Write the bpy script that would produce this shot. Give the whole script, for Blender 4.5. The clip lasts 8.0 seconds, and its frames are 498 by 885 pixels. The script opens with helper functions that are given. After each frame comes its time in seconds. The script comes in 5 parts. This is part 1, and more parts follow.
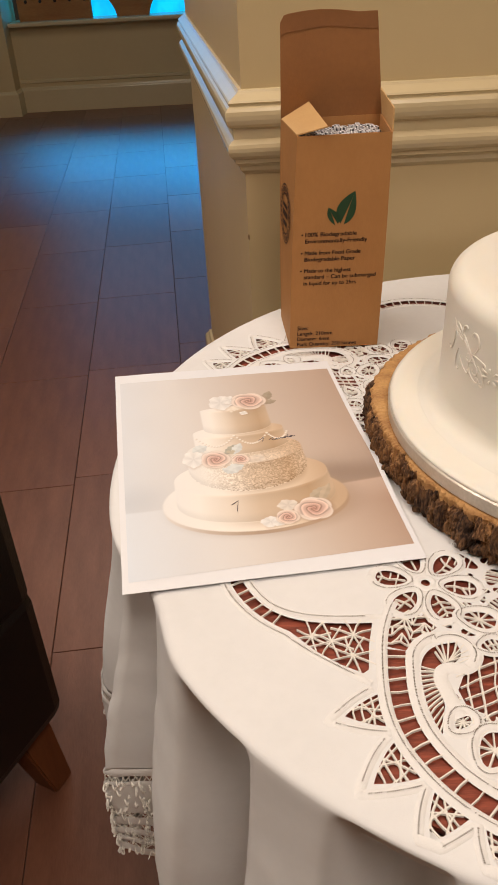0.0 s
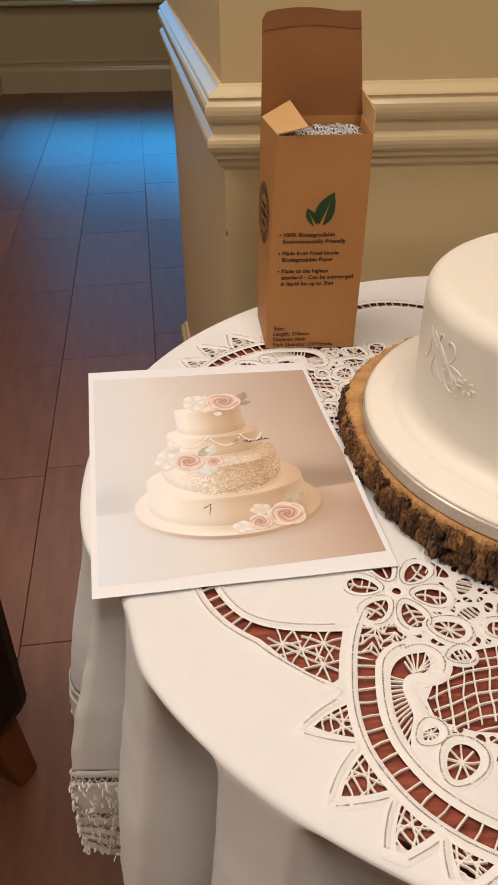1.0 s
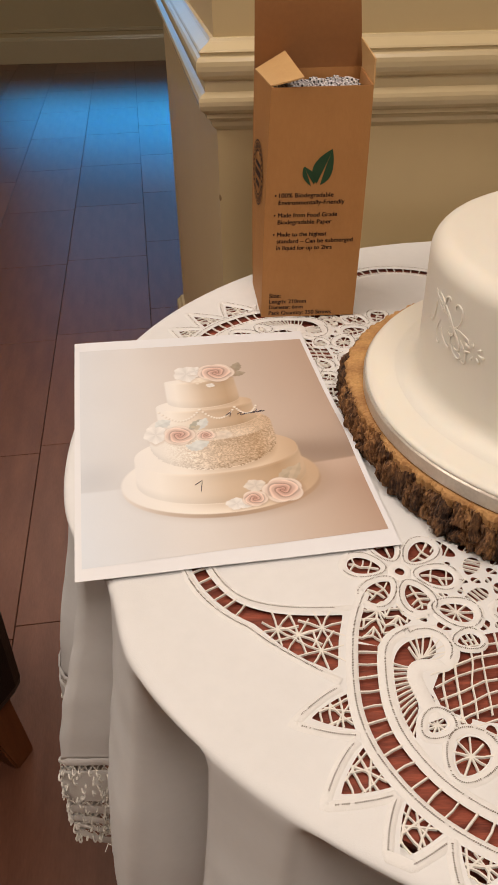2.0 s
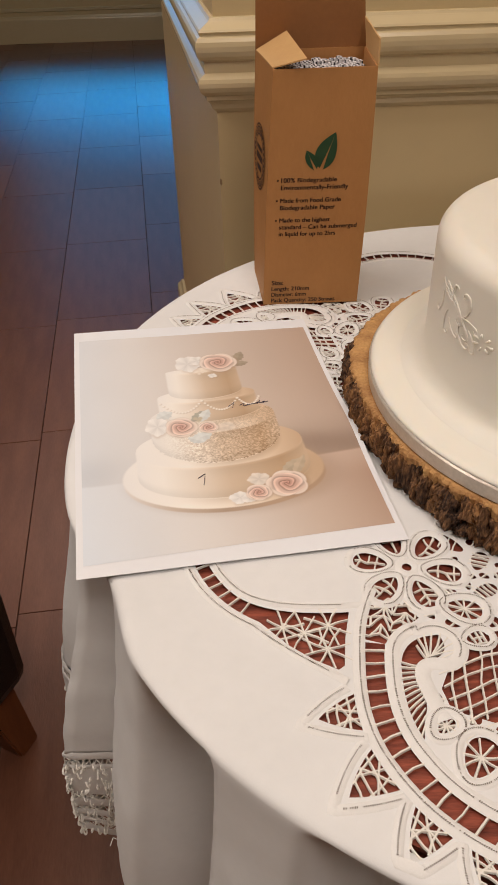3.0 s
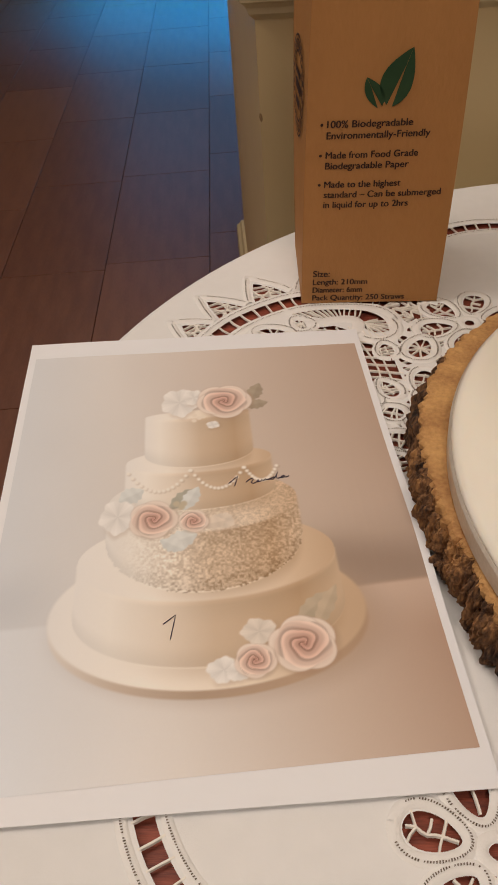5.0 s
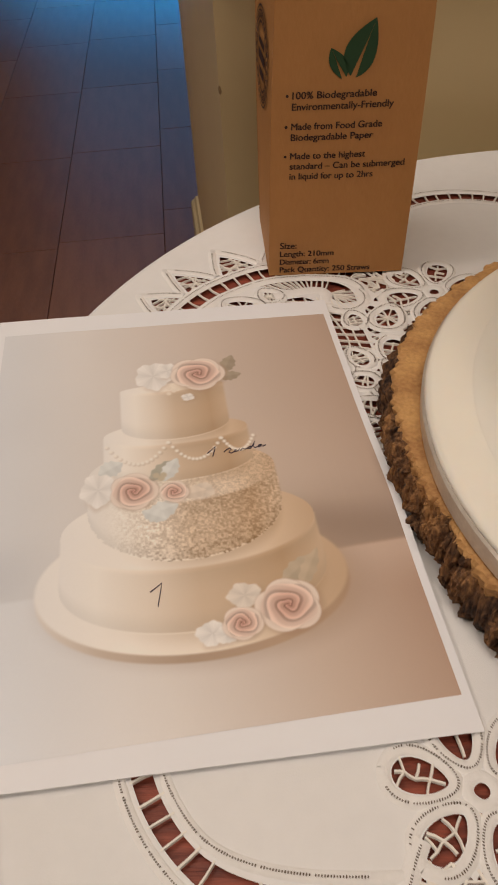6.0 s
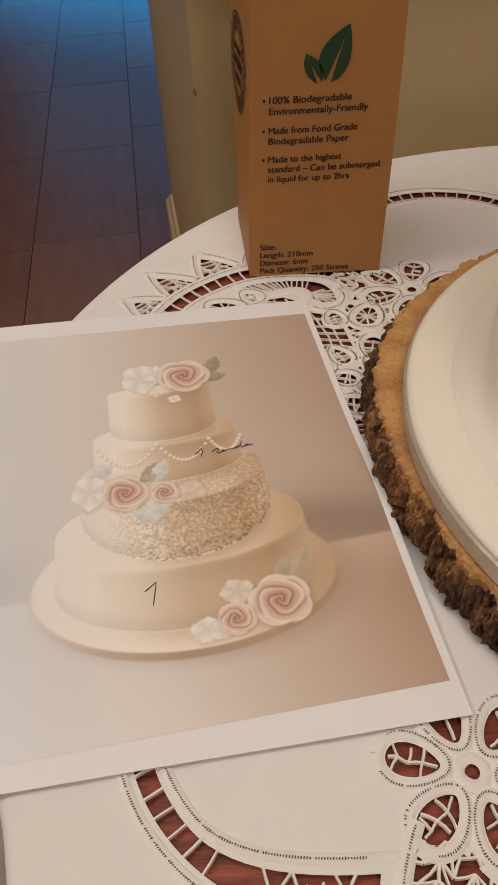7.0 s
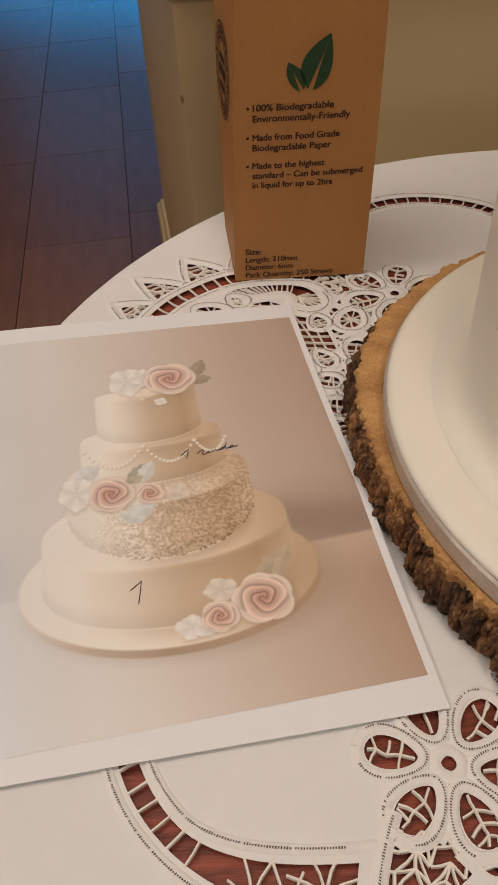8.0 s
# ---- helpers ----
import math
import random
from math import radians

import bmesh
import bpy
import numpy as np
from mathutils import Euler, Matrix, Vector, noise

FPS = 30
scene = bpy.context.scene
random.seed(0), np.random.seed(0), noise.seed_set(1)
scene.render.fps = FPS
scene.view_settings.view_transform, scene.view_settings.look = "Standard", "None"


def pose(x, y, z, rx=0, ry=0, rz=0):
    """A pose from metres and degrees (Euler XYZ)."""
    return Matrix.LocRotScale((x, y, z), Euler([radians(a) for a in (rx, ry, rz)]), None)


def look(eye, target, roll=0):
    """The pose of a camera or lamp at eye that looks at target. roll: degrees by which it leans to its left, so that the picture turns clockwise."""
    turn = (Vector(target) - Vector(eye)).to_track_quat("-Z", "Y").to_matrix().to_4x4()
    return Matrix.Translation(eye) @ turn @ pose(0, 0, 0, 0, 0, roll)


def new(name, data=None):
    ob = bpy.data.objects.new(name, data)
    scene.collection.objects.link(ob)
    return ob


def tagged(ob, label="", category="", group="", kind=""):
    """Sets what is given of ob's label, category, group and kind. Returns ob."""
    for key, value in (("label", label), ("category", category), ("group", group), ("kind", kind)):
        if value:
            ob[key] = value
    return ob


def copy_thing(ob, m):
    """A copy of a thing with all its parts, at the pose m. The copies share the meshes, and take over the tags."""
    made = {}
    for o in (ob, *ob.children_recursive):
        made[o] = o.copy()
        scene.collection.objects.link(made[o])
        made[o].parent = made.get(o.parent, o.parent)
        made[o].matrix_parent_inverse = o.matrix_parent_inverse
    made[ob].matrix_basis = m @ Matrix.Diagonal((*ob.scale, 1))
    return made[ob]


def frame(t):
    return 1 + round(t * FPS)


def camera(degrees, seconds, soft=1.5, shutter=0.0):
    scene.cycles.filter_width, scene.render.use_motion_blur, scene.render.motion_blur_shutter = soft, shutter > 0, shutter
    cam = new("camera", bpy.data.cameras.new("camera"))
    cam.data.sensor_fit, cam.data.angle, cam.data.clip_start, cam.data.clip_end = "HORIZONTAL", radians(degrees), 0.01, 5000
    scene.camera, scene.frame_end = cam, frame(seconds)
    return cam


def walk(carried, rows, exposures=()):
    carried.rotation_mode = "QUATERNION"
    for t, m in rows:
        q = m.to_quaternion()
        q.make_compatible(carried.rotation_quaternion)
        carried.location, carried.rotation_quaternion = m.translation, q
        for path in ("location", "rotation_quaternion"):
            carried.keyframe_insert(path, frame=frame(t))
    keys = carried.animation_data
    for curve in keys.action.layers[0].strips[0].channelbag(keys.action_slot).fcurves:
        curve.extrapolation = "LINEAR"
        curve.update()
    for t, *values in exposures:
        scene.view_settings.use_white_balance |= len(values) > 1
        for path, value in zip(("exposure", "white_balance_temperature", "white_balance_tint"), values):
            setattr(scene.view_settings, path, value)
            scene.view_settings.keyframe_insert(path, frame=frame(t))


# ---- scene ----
cam = camera(35.5, 8.0, 1.5, 0.5)
PATH = [
    (0, (0.118, -0.2493, 1.1208), (0.0705, 1.4706, -0.0227), -3.4),
    (0.5, (0.119, -0.2452, 1.1291), (0.1025, 1.4644, -0.0299), -2.2),
    (1, (0.118, -0.24, 1.127), (0.1397, 1.4644, -0.0413), -1.0),
    (1.5, (0.12, -0.2235, 1.1126), (0.1438, 1.4696, -0.0723), -1.1),
    (2, (0.1231, -0.2131, 1.1043), (0.1428, 1.4552, -0.1136), -1.4),
    (3.3, (0.122, -0.189, 1.104), (0.136, 1.386, -0.129), -2.1),
    (3.5, (0.1242, -0.1729, 1.093), (0.1459, 1.4448, -0.1921), -2.5),
    (3.7, (0.1345, -0.1398, 1.0713), (0.1748, 1.4779, -0.2128), -2.2),
    (3.9, (0.145, -0.099, 1.044), (0.163, 1.451, -0.219), -2.9),
    (4, (0.1531, -0.0644, 1.0413), (0.1345, 1.514, -0.2923), -3.6),
    (4.2, (0.1645, -0.021, 1.0475), (0.0529, 1.5533, -0.2861), -4.9),
    (4.5, (0.1707, 0.0182, 1.0423), (-0.0225, 1.5657, -0.3119), -5.0),
    (4.7, (0.1665, 0.0234, 1.0413), (-0.039, 1.5554, -0.3295), -5.2),
    (5.8, (0.150, 0.019, 1.044), (0.058, 1.457, -0.343), -4.1),
    (6, (0.149, 0.0152, 1.0434), (0.0715, 1.4944, -0.3956), -3.9),
    (6.5, (0.149, 0.009, 1.0506), (0.118, 1.483, -0.3966), -3.7),
    (7, (0.1448, 0.01, 1.0516), (0.1231, 1.481, -0.3987), -3.9),
    (7.5, (0.1479, 0.0079, 1.0547), (0.1355, 1.481, -0.3946), -3.7),
    (8, (0.15, 0.0038, 1.0558), (0.1448, 1.481, -0.3894), -3.7),
]
walk(cam, [(t, look(eye, target, roll)) for t, eye, target, roll in PATH],
     [(0.0, 0.0, 6500, 10), (2.0, -0.12, 6450, 10), (3.3, -0.22, 6250, 10), (3.5, -0.24, 6250, 10), (4.0, -0.50, 6500, 10), (4.5, -0.48, 6500, 10), (6.0, -0.55, 6500, 10), (8.0, -0.60, 6500, 10)])

# ---- light ----
world = bpy.data.worlds.new("world")
scene.world = world
world.use_nodes = True
world.node_tree.nodes["Background"].inputs["Color"].default_value = (0.9, 0.75, 0.55, 1)
world.node_tree.nodes["Background"].inputs["Strength"].default_value = 0.02


def area(name, m, sx, sy, watts, colour):
    d = bpy.data.lights.new(name, "AREA")
    d.shape, d.size, d.size_y, d.energy, d.color = "RECTANGLE", sx, sy, watts, colour
    ob = new(name, d)
    ob.matrix_world = m
    return ob


WARM = (1.0, 0.842, 0.715)
# four lamps out of view, without fittings; this one stands for light from above
area("unseen_overhead_light", look((-0.25, 0.48, 2.6), (-0.2, 0.46, 0.7)), 1.0, 1.0, 15.0, WARM)
# added fill from behind the camera for skirt, box front and pier
area("unseen_overhead_light", look((0.45, -0.8, 2.6), (0.42, -0.55, 0.7)), 0.6, 0.6, 21.5, WARM)
# added fill for the cloth's left side and the pier's left face
area("unseen_overhead_light", look((-1.5, 0.15, 2.6), (-1.3, 0.2, 0)), 0.7, 0.7, 27, WARM)
# added for the far floor and a sheen on the print's left side
area("unseen_overhead_light", look((-0.75, 3.4, 2.6), (-0.7, 3.3, 0)), 1.2, 1.6, 17, WARM)
blue = area("window_light", look((-0.65, 6.27, 1.15), (-0.62, 5.02, 0.0)), 1.7, 0.9, 14.5, (0.0, 0.38, 1.0))
blue.data.spread = radians(35)

# ---- materials ----


def mat(name, a, b=None, rough=0.5, scale=20.0, bump=0.0, bump_scale=200.0, metal=0.0, detail=4.0, spec=0.5, stretch=(1, 1, 1), sheen=0.0, vary=0.0, sss=0.0):
    """Two colours mixed by noise at two scales, with a fine relief; sizes in cycles a metre."""
    m = bpy.data.materials.new(name)
    m.use_nodes = True
    nt = m.node_tree
    n, l = nt.nodes, nt.links
    p = n["Principled BSDF"]
    b = b or tuple(c * 0.85 for c in a)
    tc = n.new("ShaderNodeTexCoord")
    mp = n.new("ShaderNodeMapping")
    mp.inputs["Scale"].default_value = stretch
    l.new(tc.outputs["Object"], mp.inputs["Vector"])
    t1 = n.new("ShaderNodeTexNoise")
    t1.inputs["Scale"].default_value, t1.inputs["Detail"].default_value = scale, detail
    t2 = n.new("ShaderNodeTexNoise")
    t2.inputs["Scale"].default_value, t2.inputs["Detail"].default_value = scale * 9, 3
    for t in (t1, t2):
        l.new(mp.outputs["Vector"], t.inputs["Vector"])
    add = n.new("ShaderNodeMix")
    add.inputs["Factor"].default_value = 0.35
    l.new(t1.outputs["Fac"], add.inputs["A"])
    l.new(t2.outputs["Fac"], add.inputs["B"])
    fac = add.outputs["Result"]
    if vary:
        oi = n.new("ShaderNodeObjectInfo")
        ma = n.new("ShaderNodeMath")
        ma.operation = "MULTIPLY_ADD"
        ma.inputs[1].default_value, ma.inputs[2].default_value = vary, -vary / 2
        l.new(oi.outputs["Random"], ma.inputs[0])
        mb = n.new("ShaderNodeMath")
        l.new(fac, mb.inputs[0])
        l.new(ma.outputs[0], mb.inputs[1])
        fac = mb.outputs[0]
    ramp = n.new("ShaderNodeValToRGB")
    ramp.color_ramp.elements[0].position, ramp.color_ramp.elements[1].position = 0.32, 0.68
    ramp.color_ramp.elements[0].color, ramp.color_ramp.elements[1].color = (*b, 1), (*a, 1)
    l.new(fac, ramp.inputs["Fac"])
    l.new(ramp.outputs["Color"], p.inputs["Base Color"])
    p.inputs["Roughness"].default_value, p.inputs["Metallic"].default_value = rough, metal
    p.inputs["Specular IOR Level"].default_value = spec
    p.inputs["Sheen Weight"].default_value = sheen
    if sss:
        p.inputs["Subsurface Weight"].default_value = sss
        p.inputs["Subsurface Radius"].default_value = (0.006, 0.005, 0.004)
        p.inputs["Subsurface Scale"].default_value = 1.0
    if bump:
        t3 = n.new("ShaderNodeTexNoise")
        t3.inputs["Scale"].default_value, t3.inputs["Detail"].default_value = bump_scale, 4
        l.new(mp.outputs["Vector"], t3.inputs["Vector"])
        bp = n.new("ShaderNodeBump")
        bp.inputs["Strength"].default_value, bp.inputs["Distance"].default_value = bump, 0.002
        l.new(t3.outputs["Fac"], bp.inputs["Height"])
        l.new(bp.outputs["Normal"], p.inputs["Normal"])
    return m


def glow(name, colour, strength):
    m = bpy.data.materials.new(name)
    m.use_nodes = True
    n, l = m.node_tree.nodes, m.node_tree.links
    p = n["Principled BSDF"]
    t = n.new("ShaderNodeTexNoise")
    t.inputs["Scale"].default_value = 9
    r = n.new("ShaderNodeValToRGB")
    r.color_ramp.elements[0].position, r.color_ramp.elements[1].position = 0.38, 0.6
    r.color_ramp.elements[0].color = (colour[0], colour[1] * 0.75, colour[2] * 0.7, 1)
    r.color_ramp.elements[1].color = (*colour, 1)
    l.new(t.outputs["Fac"], r.inputs["Fac"])
    l.new(r.outputs["Color"], p.inputs["Emission Color"])
    p.inputs["Base Color"].default_value = (0.02, 0.1, 0.2, 1)
    p.inputs["Emission Strength"].default_value = strength
    return m


M_LINEN = mat("linen", (0.785, 0.79, 0.792), (0.738, 0.745, 0.746), 0.85, 14, 0.10, 1500, sheen=0.1)
M_TAPE = mat("lace_tape", (0.83, 0.83, 0.82), (0.78, 0.775, 0.76), 0.85, 60, 0.2, 1400, sheen=0.1)
M_THREAD = mat("lace_thread", (0.84, 0.82, 0.77), (0.76, 0.73, 0.67), 0.85, 80)
# dark tone that stands for the shade in tiny drawn-thread holes
M_STITCH_HOLE = mat("hemstitch_hole", (0.09, 0.07, 0.055), (0.20, 0.16, 0.13), 0.9, 300)
M_MAHOGANY = mat("mahogany", (0.36, 0.088, 0.050), (0.075, 0.015, 0.010), 0.45, 60, 0.2, 180, stretch=(0.3, 4, 1), spec=0.35)
M_PAPER = mat("paper", (0.82, 0.84, 0.88), (0.80, 0.815, 0.85), 0.6, 8)
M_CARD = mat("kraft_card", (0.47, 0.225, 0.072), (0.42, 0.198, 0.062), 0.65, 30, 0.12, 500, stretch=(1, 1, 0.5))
# darker copy of the card for the lid: its shade is put into the colour
M_CARD_SHADED = mat("kraft_card_shaded", (0.33, 0.140, 0.042), (0.28, 0.118, 0.036), 0.75, 25, 0.12, 500)
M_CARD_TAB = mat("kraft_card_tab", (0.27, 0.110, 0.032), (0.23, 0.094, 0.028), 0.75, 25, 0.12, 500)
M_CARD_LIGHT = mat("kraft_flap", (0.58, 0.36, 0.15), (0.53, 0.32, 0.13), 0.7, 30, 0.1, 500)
M_INK = mat("brown_ink", (0.035, 0.012, 0.008), None, 0.6, 100)
M_GREEN = mat("green_ink", (0.012, 0.06, 0.02), (0.009, 0.048, 0.016), 0.55, 60)
M_STRAW = mat("straw_paper", (0.72, 0.72, 0.74), (0.55, 0.55, 0.58), 0.7, 60, vary=0.5)
# near-black of the printed stripes, also used as shade inside the bore
M_STRAW_DARK = mat("straw_stripe_and_bore", (0.02, 0.02, 0.025), None, 0.7, 60)
M_ICING = mat("sugar_icing", (0.83, 0.805, 0.725), (0.81, 0.785, 0.705), 0.42, 6, 0.05, 60, sss=0.3)
M_PIPING = mat("piped_icing", (0.88, 0.84, 0.74), (0.85, 0.80, 0.70), 0.3, 40, sss=0.3)
M_SILVER = mat("silver_board_edge", (0.66, 0.61, 0.54), (0.50, 0.45, 0.39), 0.34, 50, 0.25, 160, metal=0.35)
M_SLAB = mat("sawn_wood", (0.62, 0.365, 0.14), (0.31, 0.145, 0.050), 0.75, 55, 0.9, 260, detail=8)
M_WALL = mat("cream_wall_paint", (0.62, 0.49, 0.27), (0.595, 0.465, 0.255), 0.45, 3, 0.06, 250)
M_TRIM = mat("gloss_cream_paint", (0.64, 0.53, 0.325), (0.61, 0.50, 0.30), 0.22, 5, 0.08, 60)
M_CEIL = mat("ceiling_paint", (0.75, 0.70, 0.60), None, 0.8, 4)
M_PLANK = mat("wood_look_tile", (0.215, 0.090, 0.053), (0.150, 0.058, 0.034), 0.36, 7, 0.12, 90, stretch=(5, 0.9, 1), vary=0.35)
M_GROUT = mat("dark_grout", (0.085, 0.045, 0.033), None, 0.8, 60)
M_LEATHER = mat("dark_leather", (0.012, 0.008, 0.007), (0.007, 0.005, 0.005), 0.42, 30, 0.3, 350)
M_LEG = mat("stained_leg_wood", (0.22, 0.075, 0.025), (0.15, 0.045, 0.015), 0.4, 30, stretch=(3, 3, 0.4))
M_TAN = mat("tan_panel", (0.42, 0.19, 0.06), (0.30, 0.12, 0.035), 0.5, 12, stretch=(0.3, 1, 2))
M_STUD = mat("dark_stud", (0.03, 0.015, 0.01), None, 0.4, 60)


def bark_material():
    m = mat("bark", (0.3, 0.18, 0.09), None, 0.9, 75, 1.0, 420, detail=8, stretch=(1, 1, 0.30))
    n = m.node_tree.nodes
    ramp = [q for q in n if q.type == "VALTORGB"][0].color_ramp
    ramp.elements[0].position, ramp.elements[1].position = 0.33, 0.72
    for pos, c in ((0.41, (0.050, 0.024, 0.013)), (0.46, (0.120, 0.060, 0.029)), (0.54, (0.235, 0.118, 0.050)), (0.62, (0.46, 0.245, 0.095))):
        e = ramp.elements.new(pos)
        e.color = (*c, 1)
    ramp.elements[0].color = (0.020, 0.011, 0.007, 1)
    ramp.elements[len(ramp.elements) - 1].color = (0.52, 0.31, 0.14, 1)
    [q for q in n if q.type == "BUMP"][0].inputs["Distance"].default_value = 0.004
    return m


M_BARK = bark_material()
M_BLUE = glow("blue_lit_glass", (0.0, 0.45, 1.0), 1.6)

# ---- mesh helpers ----


def part(name, bm, material, parent=None, label="", smooth=False):
    me = bpy.data.meshes.new(name)
    if smooth:
        for f in bm.faces:
            f.smooth = True
    bm.to_mesh(me)
    bm.free()
    me.materials.append(material)
    ob = new(name, me)
    if parent:
        ob.parent = parent
    if label:
        tagged(ob, label)
    return ob


def thing(name, label, category, group="", kind="", at=(0, 0, 0)):
    ob = new(name)
    ob.location = at
    ob.empty_display_size = 0.05
    return tagged(ob, label, category, group, kind)


def box(bm, x0, x1, y0, y1, z0, z1, bevel=0.0):
    b2 = bmesh.new()
    bmesh.ops.create_cube(b2, size=1, matrix=Matrix.Translation(((x0 + x1) / 2, (y0 + y1) / 2, (z0 + z1) / 2)) @ Matrix.Diagonal((x1 - x0, y1 - y0, z1 - z0, 1)))
    if bevel:
        bmesh.ops.bevel(b2, geom=b2.edges[:], offset=bevel, segments=2, affect="EDGES", profile=0.6)
    join(bm, b2)


def join(bm, other):
    me = bpy.data.meshes.new("tmp")
    other.to_mesh(me)
    other.free()
    bm.from_mesh(me)
    bpy.data.meshes.remove(me)


def grid(bm, rows, closed=False):
    """Quads over rows of points; closed joins the last point of a row to its first."""
    vs = [[bm.verts.new(p) for p in r] for r in rows]
    for a, b in zip(vs, vs[1:]):
        k = len(a)
        for i in range(k if closed else k - 1):
            j = (i + 1) % k
            bm.faces.new((a[i], a[j], b[j], b[i]))
    return vs


def ribbon(bm, pts, width, thick, closed=False):
    """A flat tape with softly raised middle along points of a level line."""
    pts = [Vector(p) for p in pts]
    rows = []
    k = len(pts)
    for i, p in enumerate(pts):
        a = pts[(i - 1) % k] if closed else pts[max(i - 1, 0)]
        b = pts[(i + 1) % k] if closed else pts[min(i + 1, k - 1)]
        d = b - a
        s = Vector((-d.y, d.x, 0))
        if s.length < 1e-9:
            s = Vector((1, 0, 0))
        s.normalize()
        w = width / 2
        rows.append([p + s * w - Vector((0, 0, 0.0004)), p + s * w * 0.6 + Vector((0, 0, thick)), p - s * w * 0.6 + Vector((0, 0, thick)), p - s * w - Vector((0, 0, 0.0004))])
    if closed:
        rows.append(rows[0])
    grid(bm, rows)


def tube(bm, pts, radius, sides=6, taper=None):
    pts = [Vector(p) for p in pts]
    rows = []
    for i, p in enumerate(pts):
        d = (pts[min(i + 1, len(pts) - 1)] - pts[max(i - 1, 0)]).normalized()
        u = d.cross(Vector((0.31, 0.2, 0.93))).normalized()
        v = d.cross(u)
        r = radius * (taper[i] if taper else 1)
        rows.append([p + (u * math.cos(a) + v * math.sin(a)) * r for a in [2 * math.pi * k / sides for k in range(sides)]])
    vs = grid(bm, rows, True)
    bm.faces.new(vs[0][::-1])
    bm.faces.new(vs[-1])


def lathe(bm, cx, cy, profile, steps=96, close=True):
    rows = [[(cx + r * math.cos(2 * math.pi * k / steps), cy + r * math.sin(2 * math.pi * k / steps), z) for k in range(steps)] for r, z in profile]
    vs = grid(bm, rows, True)
    if close:
        bm.faces.new(vs[0][::-1])
        bm.faces.new(vs[-1])


def prism(bm, poly, z0, z1):
    lo = [bm.verts.new((x, y, z0)) for x, y in poly]
    hi = [bm.verts.new((x, y, z1)) for x, y in poly]
    k = len(poly)
    for i in range(k):
        bm.faces.new((lo[i], lo[(i + 1) % k], hi[(i + 1) % k], hi[i]))
    bm.faces.new(hi)
    bm.faces.new(lo[::-1])


def sweep(bm, path, profile):
    """A moulding: profile of (out, z) along a level path, mitred; out is to the right of the way."""
    rows = []
    for i, p in enumerate(path):
        p = Vector(p)
        ds = []
        if i > 0:
            ds.append((p - Vector(path[i - 1])).normalized())
        if i < len(path) - 1:
            ds.append((Vector(path[i + 1]) - p).normalized())
        ns = [Vector((d.y, -d.x)) for d in ds]
        m = sum(ns, Vector((0, 0))).normalized()
        m = m / m.dot(ns[0])
        rows.append([(p.x + m.x * o, p.y + m.y * o, z) for o, z in profile])
    vs = grid(bm, rows)
    bm.faces.new(vs[0][::-1])
    bm.faces.new(vs[-1])


def ease(a, b, x):
    t = max(0.0, min(1.0, (x - a) / (b - a)))
    return t * t * (3 - 2 * t)


# ---- the room ----
FLOOR = tagged(part("floor", bmesh.new(), M_GROUT), "brown wood-look tile floor with dark joints", "floor", kind="structure")
bm = bmesh.new()
box(bm, -3.6, 3.6, -3.6, 6.4, -0.1, -0.004)
bm.to_mesh(FLOOR.data)
bm.free()

CORNER, PIER_FAR = (0.1060, 0.735), (-0.024, 1.76)
bm = bmesh.new()
prism(bm, [CORNER, (3.5, 0.735), (3.5, 1.9), PIER_FAR], 0.0, 2.7)
tagged(part("wall_pier", bm, M_WALL), "cream painted wall pier with a nicked corner", "wall", kind="structure")
DADO = [(0, 0.9617), (0.004, 0.9612), (0.006, 0.9585), (0.008, 0.957), (0.0165, 0.9515), (0.018, 0.9495), (0.0165, 0.9475), (0.0165, 0.9455), (0.0195, 0.944), (0.0218, 0.9405), (0.0225, 0.936),
        (0.0222, 0.931), (0.0205, 0.926), (0.017, 0.9225), (0.0135, 0.9205), (0.013, 0.9085), (0.0165, 0.9065), (0.02, 0.9035), (0.0213, 0.8995), (0.021, 0.895), (0.019, 0.890), (0.0155, 0.8865), (0.0125, 0.8845), (0.0125, 0.8805),
        (0.0095, 0.8785), (0.007, 0.875), (0.0055, 0.870), (0.002, 0.8665), (0, 0.8644)]
SKIRTING = [(0, 0.175), (0.006, 0.172), (0.010, 0.163), (0.016, 0.157), (0.018, 0.15), (0.018, 0.0)]
bm = bmesh.new()
sweep(bm, [PIER_FAR, CORNER, (3.5, 0.735)], DADO)
dado = tagged(part("trim_dado", bm, M_TRIM), "glossy cream moulded dado rail along the pier", "dado rail", kind="structure")
bm = bmesh.new()
sweep(bm, [(0.4, 1.81), PIER_FAR, CORNER, (3.5, 0.735)], SKIRTING)
tagged(part("baseboard_pier", bm, M_TRIM), "cream painted tall skirting board", "skirting board", kind="structure")

bm = bmesh.new()
box(bm, -3.6, 3.6, 6.17, 6.4, 0, 0.585)
tagged(part("wall_north", bm, M_WALL), "cream painted low wall under the window", "wall", kind="structure")
bm = bmesh.new()
box(bm, -3.6, 3.6, 6.17, 6.4, 2.2, 2.7)
tagged(part("wall_north_top", bm, M_WALL), "cream painted wall above the window", "wall", kind="structure")
bm = bmesh.new()
sweep(bm, [(-1.62, 6.17), (0.9, 6.17)], SKIRTING)
tagged(part("baseboard_north", bm, M_TRIM), "cream painted skirting below the window", "skirting board", kind="structure")
bm = bmesh.new()
sweep(bm, [(-1.62, 6.17), (0.9, 6.17)], [(0, 0.20), (0.008, 0.205), (0.008, 0.222), (0, 0.226)])
tagged(part("trim_panel", bm, M_TRIM), "cream panel bead on the low wall", "trim", kind="structure")
bm = bmesh.new()
